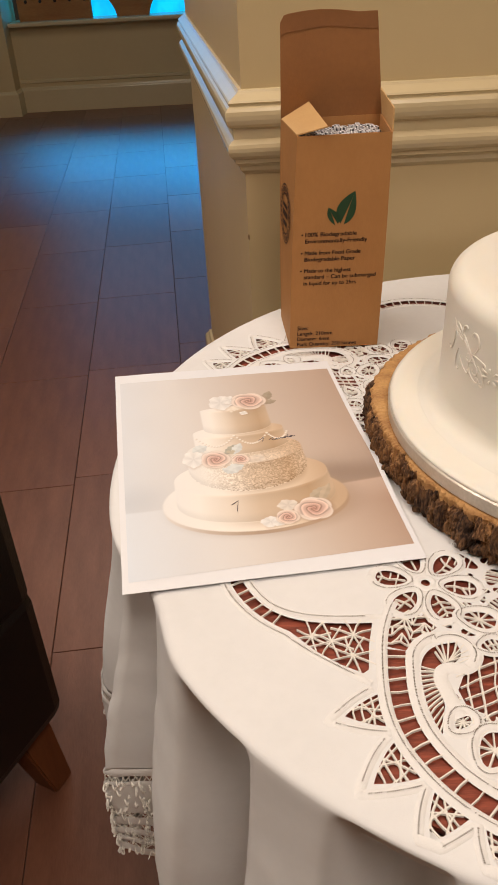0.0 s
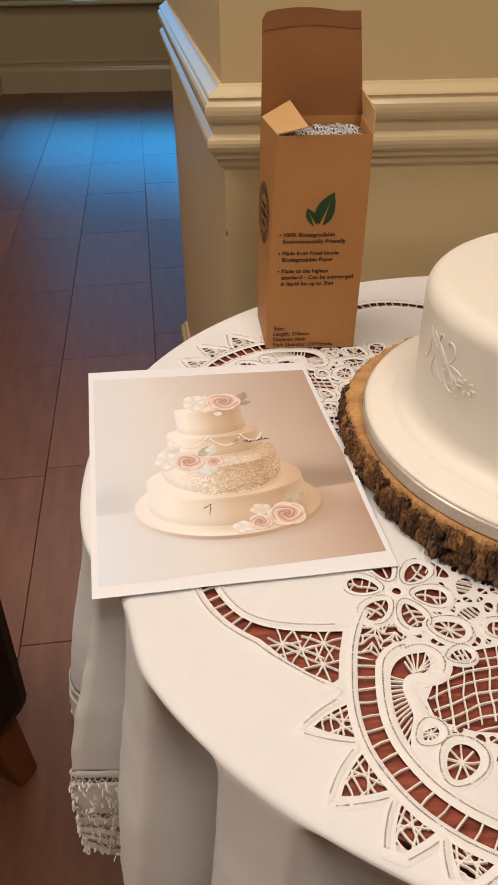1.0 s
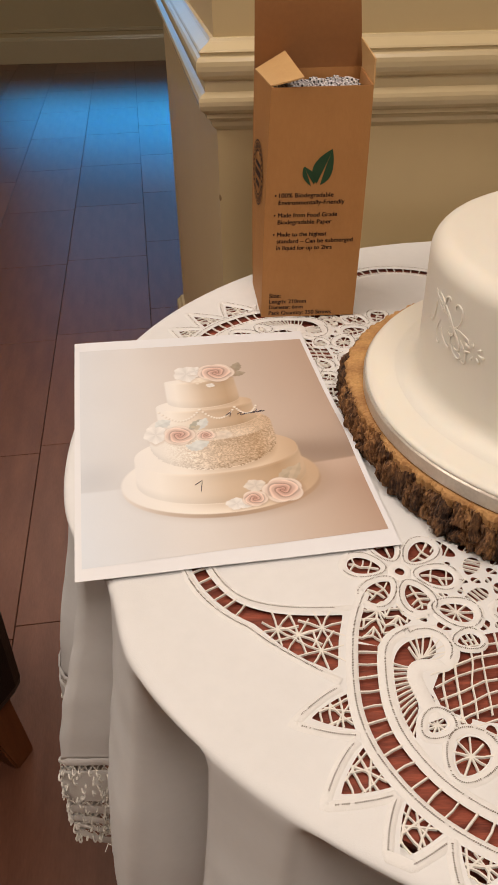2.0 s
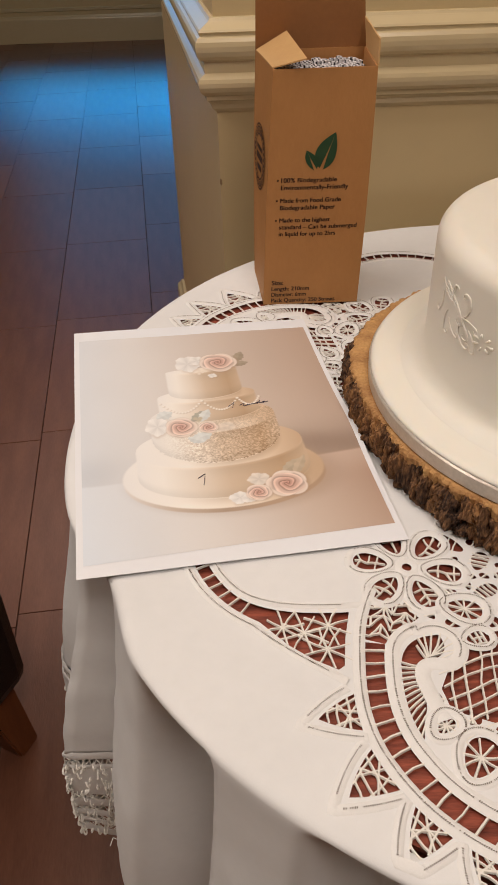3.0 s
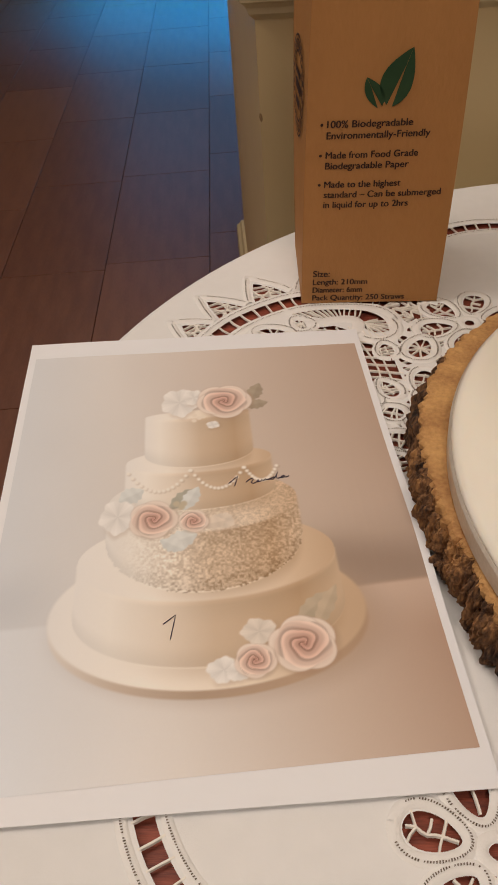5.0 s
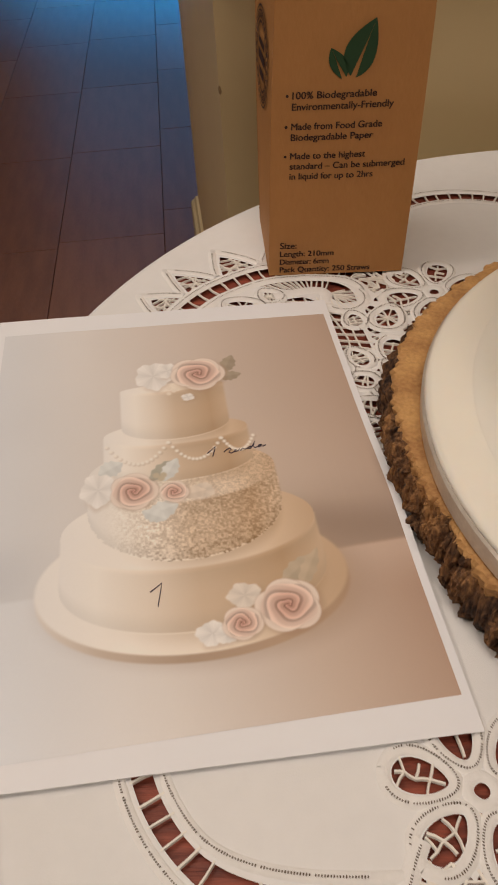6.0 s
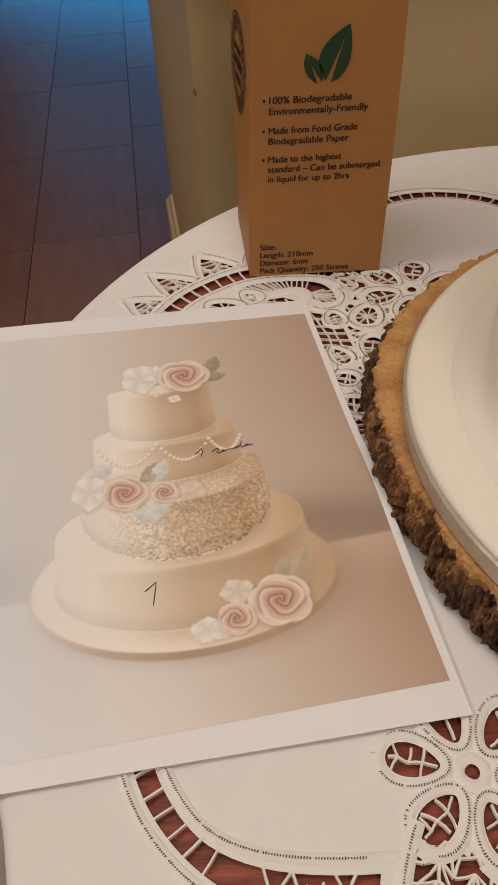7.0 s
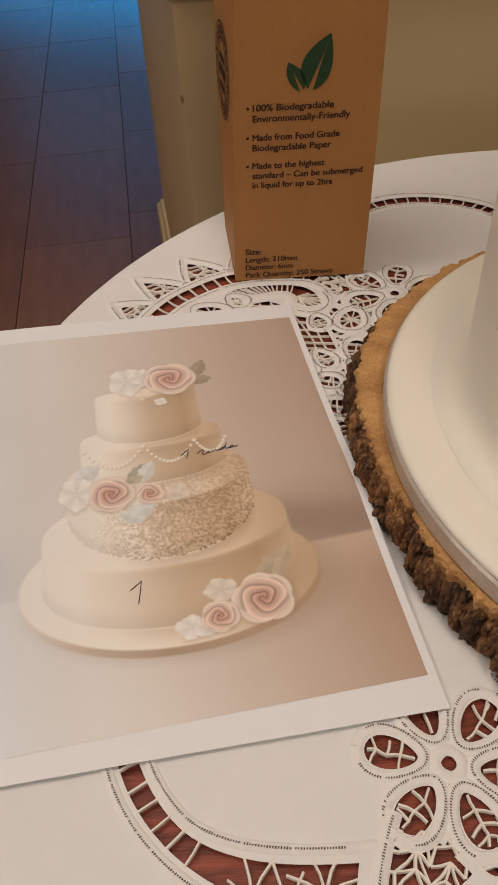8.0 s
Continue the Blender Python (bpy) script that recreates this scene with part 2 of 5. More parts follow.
box(bm, -1.62, 0.9, 6.09, 6.39, 0.585, 0.612, 0.008)
tagged(part("trim_window_sill", bm, M_TRIM), "cream painted window sill", "sill", kind="structure")
bm = bmesh.new()
box(bm, -2.3, -1.63, 6.02, 6.4, 0, 2.7, 0.004)
tagged(part("wall_pillar", bm, M_WALL), "cream painted pillar beside the window", "wall", kind="structure")
bm = bmesh.new()
sweep(bm, [(-2.3, 6.02), (-1.63, 6.02), (-1.63, 6.17)], SKIRTING)
tagged(part("baseboard_pillar", bm, M_TRIM), "cream painted skirting round the pillar", "skirting board", kind="structure")
# walls out of view, added to close the room and bounce its light
for name, b in (("wall_west", (-3.7, -3.6, -3.6, 6.4, 0, 2.7)), ("wall_east", (3.5, 3.6, -3.6, 6.4, 0, 2.7)), ("wall_south", (-3.6, 3.6, -3.7, -3.6, 0, 2.7))):
    bm = bmesh.new()
    box(bm, *b)
    tagged(part(name, bm, M_WALL), "unseen cream wall that closes the room", "wall", kind="structure")
# ceiling out of view, added for the same reason
bm = bmesh.new()
box(bm, -3.6, 3.6, -3.6, 6.4, 2.7, 2.8)
tagged(part("ceiling", bm, M_CEIL), "unseen off-white ceiling that closes the room", "ceiling", kind="structure")

# window with its blue-lit glass
WIN = thing("window_1", "window with bright blue-lit glass above a low wall", "window", kind="structure", at=(0, 6.3, 0.612))
for x0, x1 in ((-1.58, -0.68), (-0.62, 0.28), (0.34, 0.88)):
    bm = bmesh.new()
    box(bm, x0, x1, 0.02, 0.03, 0.0, 1.58)
    part("pane", bm, M_BLUE, WIN)
for x in (-0.65, 0.31):
    bm = bmesh.new()
    box(bm, x - 0.02, x + 0.02, 0.005, 0.05, 0, 1.588, 0.004)
    part("mullion", bm, M_BLUE, WIN)

# ---- the round table ----
from mathutils import geometry

CX, CY, R = 0.375, 0.284, 0.386
TABLE = thing("round_table", "round red-brown mahogany table under a white cloth", "table", at=(CX, CY, 0))
bm = bmesh.new()
lathe(bm, 0, 0, [(0.352, 0.722), (0.359, 0.726), (0.362, 0.734), (0.368, 0.743), (0.368, 0.7465)])
part("tabletop", bm, M_MAHOGANY, TABLE)
bm = bmesh.new()
lathe(bm, 0, 0, [(0.24, 0.0), (0.24, 0.02), (0.12, 0.045), (0.05, 0.09), (0.04, 0.3), (0.055, 0.4), (0.04, 0.5), (0.05, 0.68), (0.12, 0.722)], 32)
part("pedestal", bm, M_MAHOGANY, TABLE)

# ---- the tablecloth with its cutwork lace ----
CLOTH = thing("tablecloth", "white linen tablecloth with cutwork tape lace", "tablecloth", at=(0, 0, 0))
ZC = 0.75
PIVOT = Vector((0.40, 0.275))
MED = Vector((0.300, 0.058))
SCALLOP = Vector((0.167, 0.165))


def polar(c, r, deg):
    a = radians(deg)
    return Vector((c[0] + r * math.cos(a), c[1] + r * math.sin(a)))


def arc(c, r, a0, a1, step=1.5):
    k = max(3, int(abs(a1 - a0) / step))
    return [polar(c, r, a0 + (a1 - a0) * i / k) for i in range(k + 1)]


def oval(c, a, b, turn, k=26):
    ct, st = math.cos(radians(turn)), math.sin(radians(turn))
    out = []
    for i in range(k):
        t = 2 * math.pi * i / k
        x, y = a * math.cos(t), b * math.sin(t) * (1 + 0.25 * math.cos(t))
        out.append(Vector((c[0] + x * ct - y * st, c[1] + x * st + y * ct)))
    return out


def lerp(a, b, t):
    return a + (b - a) * t


def bezier(a, b, c, k=14):
    return [lerp(lerp(a, b, i / k), lerp(b, c, i / k), i / k) for i in range(k + 1)]


rng = random.Random(4)
HOLES, TAPES, THREADS, STITCH_HOLE_ROWS = [], [], [], []


def ladder(c, r0, r1, a0, a1, step, jitter=0.4):
    a = a0 + step / 2
    while a < a1:
        d = rng.uniform(-jitter, jitter)
        THREADS.append([polar(c, r0 - 0.001, a + d), polar(c, r1 + 0.001, a - d)])
        a += step * rng.uniform(0.9, 1.1)


def star(c, r, spokes, turn=0):
    for i in range(spokes):
        THREADS.append([Vector(c), polar(c, r * rng.uniform(0.85, 1.15), turn + 360 * i / spokes)])


# outer ladder band of the medallion
def rim_r(deg):
    """The medallion is no true circle: it is fuller towards its foot."""
    return 0.1158 + 0.0070 * ease(172, 206, deg) - 0.0065 * ease(216, 264, deg)


def ring(off, a0, a1, step=1.5):
    k = max(3, int(abs(a1 - a0) / step))
    return [polar(MED, rim_r(a0 + (a1 - a0) * i / k) + off, a0 + (a1 - a0) * i / k) for i in range(k + 1)]


HOLES.append(ring(0, 171.5, 262) + ring(-0.0112, 262, 171.5))
a = 174.0
while a < 261:
    d = rng.uniform(-0.3, 0.3)
    THREADS.append([polar(MED, rim_r(a) - 0.0122, a + d), polar(MED, rim_r(a) + 0.001, a - d)])
    a += 4.6 * rng.uniform(0.92, 1.08)
# honeycomb net at its upper end
HOLES.append(ring(0.0, 157.0, 170.5) + [polar(MED, 0.1045, 171.5), polar(MED, 0.0985, 166), polar(MED, 0.0890, 159.5), polar(MED, 0.0875, 157.8), polar(MED, 0.1055, 152.9)])
knots = {}
for j in range(5):
    for i in range(5):
        c = polar(MED, 0.1135 - 0.0060 * j, 169.0 - 3.6 * i - 1.8 * (j % 2) + 0.35 * j)
        knots[i, j] = c + Vector((rng.uniform(-0.0006, 0.0006), rng.uniform(-0.0006, 0.0006)))


def in_net(c):
    h = HOLES[-1]
    return any(geometry.intersect_point_tri_2d(c, h[0], h[i], h[i + 1]) for i in range(1, len(h) - 1))


for (i, j), c in knots.items():
    for q in ((i + 1, j) if (i + j) % 2 else None, (i, j + 1), (i - 1, j + 1) if j % 2 else (i + 1, j + 1)):
        if q in knots and (in_net(c) or in_net(knots[q])) and rng.random() < 0.86:
            THREADS.append([c, knots[q]])
for i in range(5):
    THREADS.append([polar(MED, 0.1175, 169.0 - 3.4 * i), knots[i, 0]])
TAPES.append((ring(0.0033, 152, 264), 0.0074))
STITCH_HOLE_ROWS.append(ring(0.0028, 153, 262, 0.4))
# inner tape that curls into a scroll
curl = Vector((0.2245, 0.0705))
inner = ring(-0.0152, 262, 178) + bezier(ring(-0.0152, 177, 176)[0], Vector((0.2010, 0.0800)), Vector((0.2160, 0.0845)))
inner += arc(curl, 0.0135, 128, -70, 6) + bezier(Vector((0.2235, 0.0585)), Vector((0.2125, 0.0605)), Vector((0.2135, 0.0480))) + [Vector((0.2165, 0.034)), Vector((0.2195, 0.024))]
TAPES.append((inner, 0.0088))
STITCH_HOLE_ROWS.append(ring(-0.0152, 262, 178, 0.5) + bezier(ring(-0.0152, 177, 176)[0], Vector((0.2010, 0.0800)), Vector((0.2160, 0.0845)), 22) + arc(curl, 0.0135, 128, -40, 3))
# crescent inside the scroll, with rays
cres = ring(-0.0198, 205, 180) + bezier(ring(-0.0198, 179, 178)[0], Vector((0.2065, 0.0745)), Vector((0.2195, 0.0775)), 8) + bezier(Vector((0.2275, 0.0785)), Vector((0.2335, 0.0650)), Vector((0.2185, 0.0605)), 8) + [Vector((0.2125, 0.048)), Vector((0.2115, 0.032)), Vector((0.2085, 0.0235))]
HOLES.append(cres)
for k in range(13):
    t = k / 12
    o = ring(-0.0190, 204 - 26 * t, 203 - 26 * t)[0]
    THREADS.append([o, lerp(Vector((0.2095, 0.0235)), Vector((0.2160, 0.060)), min(1, t * 1.05)) + Vector((0.0, 0.003 * math.sin(5 * t)))])
for k in range(8):
    THREADS.append([polar(curl, 0.0105, 172 - 27 * k), Vector((0.2175 + 0.0007 * k, 0.0625 + 0.0003 * k))])
# open net right of the scroll
net = [Vector((0.2290, 0.0570)), Vector((0.2420, 0.0690)), Vector((0.2580, 0.0790)), Vector((0.2800, 0.0830)), Vector((0.2860, 0.0450)), Vector((0.2640, 0.0200)), Vector((0.2440, 0.0220)), Vector((0.2240, 0.0300)), Vector((0.2215, 0.0430))]
HOLES.append(net)
for k in range(8):
    THREADS.append([Vector((0.2245 + 0.0082 * k, 0.020 + 0.002 * k)), Vector((0.2275 + 0.0080 * k, 0.045 + 0.001 * k)), Vector((0.2330 + 0.0080 * k, 0.0640 + 0.004 * k))])
for k in range(7):
    THREADS.append([Vector((0.2210 + 0.001 * k, 0.0600 - 0.0078 * k)), Vector((0.2500, 0.0715 - 0.0080 * k)), Vector((0.2870, 0.0790 - 0.0080 * k))])
# small wheels
for c, a, b, turn in ((Vector((0.2320, 0.0035)), 0.0115, 0.0080, 55), (Vector((0.2470, 0.0965)), 0.0100, 0.0065, -20), (Vector((0.2190, 0.0215)), 0.0055, 0.0035, 40), (Vector((0.2700, -0.0060)), 0.012, 0.009, 10)):
    HOLES.append(oval(c, a, b, turn))
    star(c, a, 9)
    TAPES.append((oval(c, a + 0.004, b + 0.004, turn) + oval(c, a + 0.004, b + 0.004, turn)[:1], 0.0062))
    STITCH_HOLE_ROWS.append(oval(c, a + 0.0045, b + 0.0045, turn, 60))
# leaves round the rim
for k, (a0, a1, tip, at_) in enumerate(((187.2, 196.8, 0.1480, 191.6), (201.6, 212.0, 0.1525, 208.0), (216.4, 225.4, 0.1520, 222.6), (229.4, 238.6, 0.1430, 234.6), (243.0, 252.0, 0.136, 248.0))):
    base = ring(0.0072, a0, a1, 1.6)
    top = polar(MED, tip, at_)
    low_r = rim_r((a0 + a1) / 2)
    side1 = bezier(base[-1], polar(MED, (low_r + 0.0072 + tip) / 2 + 0.0016, lerp(a1, at_, 0.40)), top, 12)
    side0 = bezier(base[0], polar(MED, (low_r + 0.0072 + tip) / 2 + 0.0016, lerp(a0, at_, 0.40)), top, 12)
    HOLES.append(base[:-1] + side1 + side0[::-1][1:-1])
    for i in range(5):
        t = (i + 0.6) / 5.4
        f = lerp(base[0], base[-1], t)
        e = side1[int(3 + 7 * t)] if i % 2 else side0[int(10 - 5 * t)]
        THREADS.append([f, e])
    for i in range(2, 11, 3):
        THREADS.append([side0[i], lerp(side0[i], side1[min(12, i + 1)], 0.5) + Vector((rng.uniform(-0.0008, 0.0008), rng.uniform(-0.0008, 0.0008))), side1[min(12, i + 1)]])
    tip2, o0, o1 = polar(MED, tip + 0.0105, at_ + 0.4), polar(MED, low_r + 0.0080, a0 - 2.0), polar(MED, low_r + 0.0080, a1 + 2.0)
    mid = (low_r + tip) / 2 + 0.0075
    out1, out0 = bezier(o1, polar(MED, mid, lerp(a1, at_, 0.20) + 1.0), tip2, 24), bezier(tip2, polar(MED, mid, lerp(a0, at_, 0.20) - 1.0), o0, 24)
    TAPES.append((out1 + out0[1:], 0.0062))
    STITCH_HOLE_ROWS.append(out1[2:-3])
    STITCH_HOLE_ROWS.append(out0[4:-2])
# scallop that joins two medallions
inner_edge = bezier(polar(SCALLOP, 0.0745, 222), Vector((0.1290, 0.0958)), Vector((0.1795, 0.0968)), 12)
HOLES.append(arc(SCALLOP, 0.0825, 100, 241) + [Vector((0.1430, 0.0755)), Vector((0.1560, 0.0650)), Vector((0.1690, 0.0575)), Vector((0.1725, 0.0600)), Vector((0.1752, 0.0790))] + inner_edge[::-1] + arc(SCALLOP, 0.0745, 221, 100))
ladder(SCALLOP, 0.0735, 0.0825, 101, 238, 6.4)
outer = arc(SCALLOP, 0.0870, 96, 238) + bezier(polar(SCALLOP, 0.087, 240), Vector((0.1420, 0.0705)), Vector((0.1730, 0.0500)), 14)
innr = arc(SCALLOP, 0.0705, 96, 220) + bezier(polar(SCALLOP, 0.0705, 222), Vector((0.1310, 0.0998)), Vector((0.1875, 0.1022)), 18)
for line, w in ((outer, 0.0055), (innr, 0.0050)):
    TAPES.append((line, w))
    STITCH_HOLE_ROWS.append(line[2:-2])
for c, r in ((Vector((0.1405, 0.0880)), 0.0125), (Vector((0.1525, 0.0835)), 0.0145), (Vector((0.1665, 0.0875)), 0.0135), (Vector((0.1645, 0.0715)), 0.0150)):
    star(c, r, 8, rng.uniform(0, 30))
# six-petalled flower with an eyelet
FLO = Vector((0.2195, 0.1305))
HOLES.append(oval(FLO, 0.0030, 0.0030, 0, 14))
TAPES.append((arc(FLO, 0.0055, 0, 360, 20), 0.0050))
for k in range(6):
    a = 226 + 60 * k
    c = polar(FLO, 0.0225, a)
    HOLES.append(oval(c, 0.0105, 0.0066, a))
    TAPES.append((oval(c, 0.0135, 0.0098, a) + oval(c, 0.0135, 0.0098, a)[:1], 0.0058))
    STITCH_HOLE_ROWS.append(oval(c, 0.0140, 0.0104, a, 64)[6:58])
    e = Vector((math.cos(radians(a)), math.sin(radians(a))))
    s = Vector((-e.y, e.x))
    knee = [c + e * 0.0095 * x + s * rng.uniform(-0.0012, 0.0012) for x in (-1.0, -0.4, 0.15, 0.6, 1.0)]
    THREADS.append(knee)
    for i, p in enumerate(knee[1:-1]):
        for g in (-1, 1):
            if rng.random() < 0.88:
                THREADS.append([p, p + e * rng.uniform(-0.001, 0.0035) + s * g * 0.0060])
# filling between flower and medallion
for c, a, b, turn in ((Vector((0.2380, 0.1080)), 0.0075, 0.0028, 15), (Vector((0.2330, 0.0975)), 0.0042, 0.0022, -40), (Vector((0.2620, 0.1090)), 0.0085, 0.0045, 25), (Vector((0.2480, 0.1500)), 0.0120, 0.0055, 140), (Vector((0.2650, 0.1330)), 0.0080, 0.0050, 60)):
    HOLES.append(oval(c, a, b, turn))
    for i in range(4):
        x = -0.6 + 0.4 * i
        d = Vector((math.cos(radians(turn)), math.sin(radians(turn))))
        THREADS.append([c + d * a * x + Vector((-d.y, d.x)) * b * 1.2, c + d * a * (x + 0.25) - Vector((-d.y, d.x)) * b * 1.2])


# rings and small wheels that fill the rest of the medallion
taken = [q for h in HOLES for q in h]
MAIN = list(HOLES)


def within(c):
    return any(geometry.intersect_point_tri_2d(c, h[0], h[i], h[i + 1]) for h in MAIN for i in range(1, len(h) - 1))


for j in range(-8, 9):
    for i in range(-8, 9):
        c = MED + Vector(((i + 0.5 * (j % 2)) * 0.0205, j * 0.0178)) + Vector((rng.uniform(-0.002, 0.002), rng.uniform(-0.002, 0.002)))
        d = (c - MED).length
        if d > 0.128 or (d > 0.090 and c.y < 0.115) or c.y < -0.06 and d > 0.09:
            continue
        if (c - curl).length < 0.020:
            continue
        gap = min((q - c).length for q in taken)
        if gap < 0.0085 or within(c):
            continue
        r_ = min(0.0088, gap - 0.0034)
        turn = rng.uniform(0, 180)
        a, b = r_ * 1.06, r_ * rng.uniform(0.5, 0.75)
        HOLES.append(oval(c, a, b, turn))
        taken += HOLES[-1]
        d_ = Vector((math.cos(radians(turn)), math.sin(radians(turn))))
        for x in (-0.55, 0.0, 0.5):
            q0 = c + d_ * a * (x + rng.uniform(-0.2, 0.2))
            q1 = c + d_ * a * (x + rng.uniform(-0.3, 0.3))
            THREADS.append([q0 + Vector((-d_.y, d_.x)) * b, q1 - Vector((-d_.y, d_.x)) * b])
        THREADS.append([c - d_ * a * 0.6, c + d_ * a * rng.uniform(0.2, 1.0)])
        if a > 0.006:
            ring = oval(c, a + 0.003, b + 0.003, turn)
            TAPES.append((ring + ring[:1], 0.0045))
            STITCH_HOLE_ROWS.append(oval(c, a + 0.0032, b + 0.0032, turn, 48)[4:44])
# slits between the rings
for j in range(-22, 23):
    for i in range(-22, 23):
        c = MED + Vector((i * 0.0078 + 0.0039 * (j % 2), j * 0.0070))
        d = (c - MED).length
        if d > 0.120 or (d > 0.097 and c.y < 0.112):
            continue
        if (c - curl).length < 0.020:
            continue
        gap = min((q - c).length for q in taken)
        if 0.0042 < gap and not within(c):
            turn = rng.uniform(0, 180)
            r_ = min(0.0045, gap - 0.0018)
            HOLES.append(oval(c, r_, r_ * 0.6, turn, 12))
            taken += HOLES[-1]
            THREADS.append([polar(c, r_, turn + 70), polar(c, r_, turn + 250)])


def quarter(p, k):
    d = Vector((p[0], p[1])) - PIVOT
    for _ in range(k):
        d = Vector((d.y, -d.x))
    return PIVOT + d


TC = Vector((CX, CY))
holes = []
for k in range(4):
    for h in HOLES:
        q = [quarter(p, k) for p in h]
        if max((p - TC).length for p in q) < R - 0.0075:
            holes.append(q)
RIM = R - 0.007


def edge_dip(deg):
    """The cloth draws in where a deep pleat starts."""
    return -0.0145 * math.exp(-(((deg % 360) - 204.5) / 7.0) ** 2)


NRIM = 240
rim = [polar(TC, RIM + edge_dip(360 * i / NRIM), 360 * i / NRIM) for i in range(NRIM)]
pts, edges = [], []
for poly in [rim] + holes:
    n0 = len(pts)
    pts += poly
    edges += [(n0 + i, n0 + (i + 1) % len(poly)) for i in range(len(poly))]


def inside(poly, q):
    x, y = q[:, 0], q[:, 1]
    r = np.zeros(len(q), bool)
    a = np.array([(p[0], p[1]) for p in poly])
    b = np.roll(a, -1, 0)
    for (x0, y0), (x1, y1) in zip(a, b):
        if y0 != y1:
            r ^= ((y0 > y) != (y1 > y)) & (x < (x1 - x0) * (y - y0) / (y1 - y0) + x0)
    return r


gx = [Vector((CX - R + 0.012 * i, CY - R + 0.012 * j)) for i in range(66) for j in range(66)]
ga = np.array([(p.x, p.y) for p in gx])
free = inside([polar(TC, RIM - 0.006 + edge_dip(a), a) for a in range(0, 360, 3)], ga)
for h in holes:
    free &= ~inside(h, ga)
pts += [p for p, f in zip(gx, free) if f]
cv, ce, cf, *_ = geometry.delaunay_2d_cdt([Vector((p[0], p[1])) for p in pts], edges, [], 0, 1e-6)
cen = np.array([sum((cv[i] for i in f), Vector((0, 0))) / len(f) for f in cf])
keep = inside(rim, cen)
for h in holes:
    box_ = np.array([(p[0], p[1]) for p in h])
    near = np.where((cen > box_.min(0)).all(1) & (cen < box_.max(0)).all(1))[0]
    keep[near[inside(h, cen[near])]] = False
bm = bmesh.new()


def sag(p):
    k = max(0.0, min(1.0, (R - 0.014 - (Vector((p[0], p[1])) - TC).length) / 0.04))
    return ZC + k * 0.0009 * noise.noise((p[0] * 9, p[1] * 9, 1.0)) + k * 0.0006 * noise.noise((p[0] * 26, p[1] * 26, 5.0))


vs = [bm.verts.new((p.x, p.y, sag(p) - 0.0004)) for p in cv]
for f, k in zip(cf, keep):
    if k:
        try:
            bm.faces.new([vs[i] for i in f])
        except ValueError:
            pass
bmesh.ops.recalc_face_normals(bm, faces=bm.faces[:])
top = part("cloth_top", bm, M_LINEN, CLOTH, smooth=True)

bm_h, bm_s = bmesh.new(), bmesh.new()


def lift(p, dz):
    return Vector((p[0], p[1], sag(p) + dz))


for k in range(4):
    for line, w in TAPES:
        q = [quarter(p, k) for p in line]
        q = [p for p in q if (p - TC).length < R - 0.006]
        if len(q) > 2:
            bm_t = bmesh.new()
            ribbon(bm_t, [lift(p, -0.0002) for p in q], w, 0.0006)
            part("lace_tape", bm_t, M_TAPE, CLOTH, smooth=True)
    for line in THREADS:
        q = [quarter(p, k) for p in line]
        if max((p - TC).length for p in q) < R - 0.008:
            w = 0.00125 * rng.uniform(0.85, 1.25)
            full = []
            for a, b in zip(q, q[1:]):
                d = (b - a)
                s = Vector((-d.y, d.x)) * rng.uniform(-0.06, 0.06)
                full += [a, lerp(a, b, 0.5) + s]
            full.append(q[-1])
            ribbon(bm_h, [lift(p, -0.0010) for p in full], w, 0.0008)
    # flat dark dashes on the tapes: shade of uncut stitch holes, put in as colour
    for line in STITCH_HOLE_ROWS:
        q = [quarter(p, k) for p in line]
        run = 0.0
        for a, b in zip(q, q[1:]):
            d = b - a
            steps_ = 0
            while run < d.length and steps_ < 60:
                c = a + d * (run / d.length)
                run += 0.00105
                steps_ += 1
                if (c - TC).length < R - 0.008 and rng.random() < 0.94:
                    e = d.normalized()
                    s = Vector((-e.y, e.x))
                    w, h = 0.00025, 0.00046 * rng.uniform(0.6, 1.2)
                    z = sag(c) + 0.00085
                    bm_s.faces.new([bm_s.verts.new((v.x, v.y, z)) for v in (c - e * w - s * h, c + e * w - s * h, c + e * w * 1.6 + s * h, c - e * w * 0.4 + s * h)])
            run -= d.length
tagged(part("lace_thread", bm_h, M_THREAD, CLOTH, "fine white needle-lace bars"), kind="stuff")
tagged(part("hemstitch_hole", bm_s, M_STITCH_HOLE, CLOTH, "dark dashes standing for shaded drawn-thread holes"), kind="stuff")

# hanging cloth: ridges and hollows of the folds, by angle: angle, how far the ridge stands out, depth of the hollow after it
RIDGES = [(197.0, 0.046, 0.044), (205.5, 0.022, 0.056), (225.0, 0.026, 0.058), (243.0, 0.026, 0.054), (263.0, 0.03, 0.034), (287.0, 0.03, 0.034), (318.0, 0.03, 0.034), (352.0, 0.03, 0.034), (384.0, 0.03, 0.034), (420.0, 0.03, 0.034),
          (460.0, 0.03, 0.034), (500.0, 0.03, 0.034), (535.0, 0.03, 0.03), (557.0, 0.046, 0.04)]


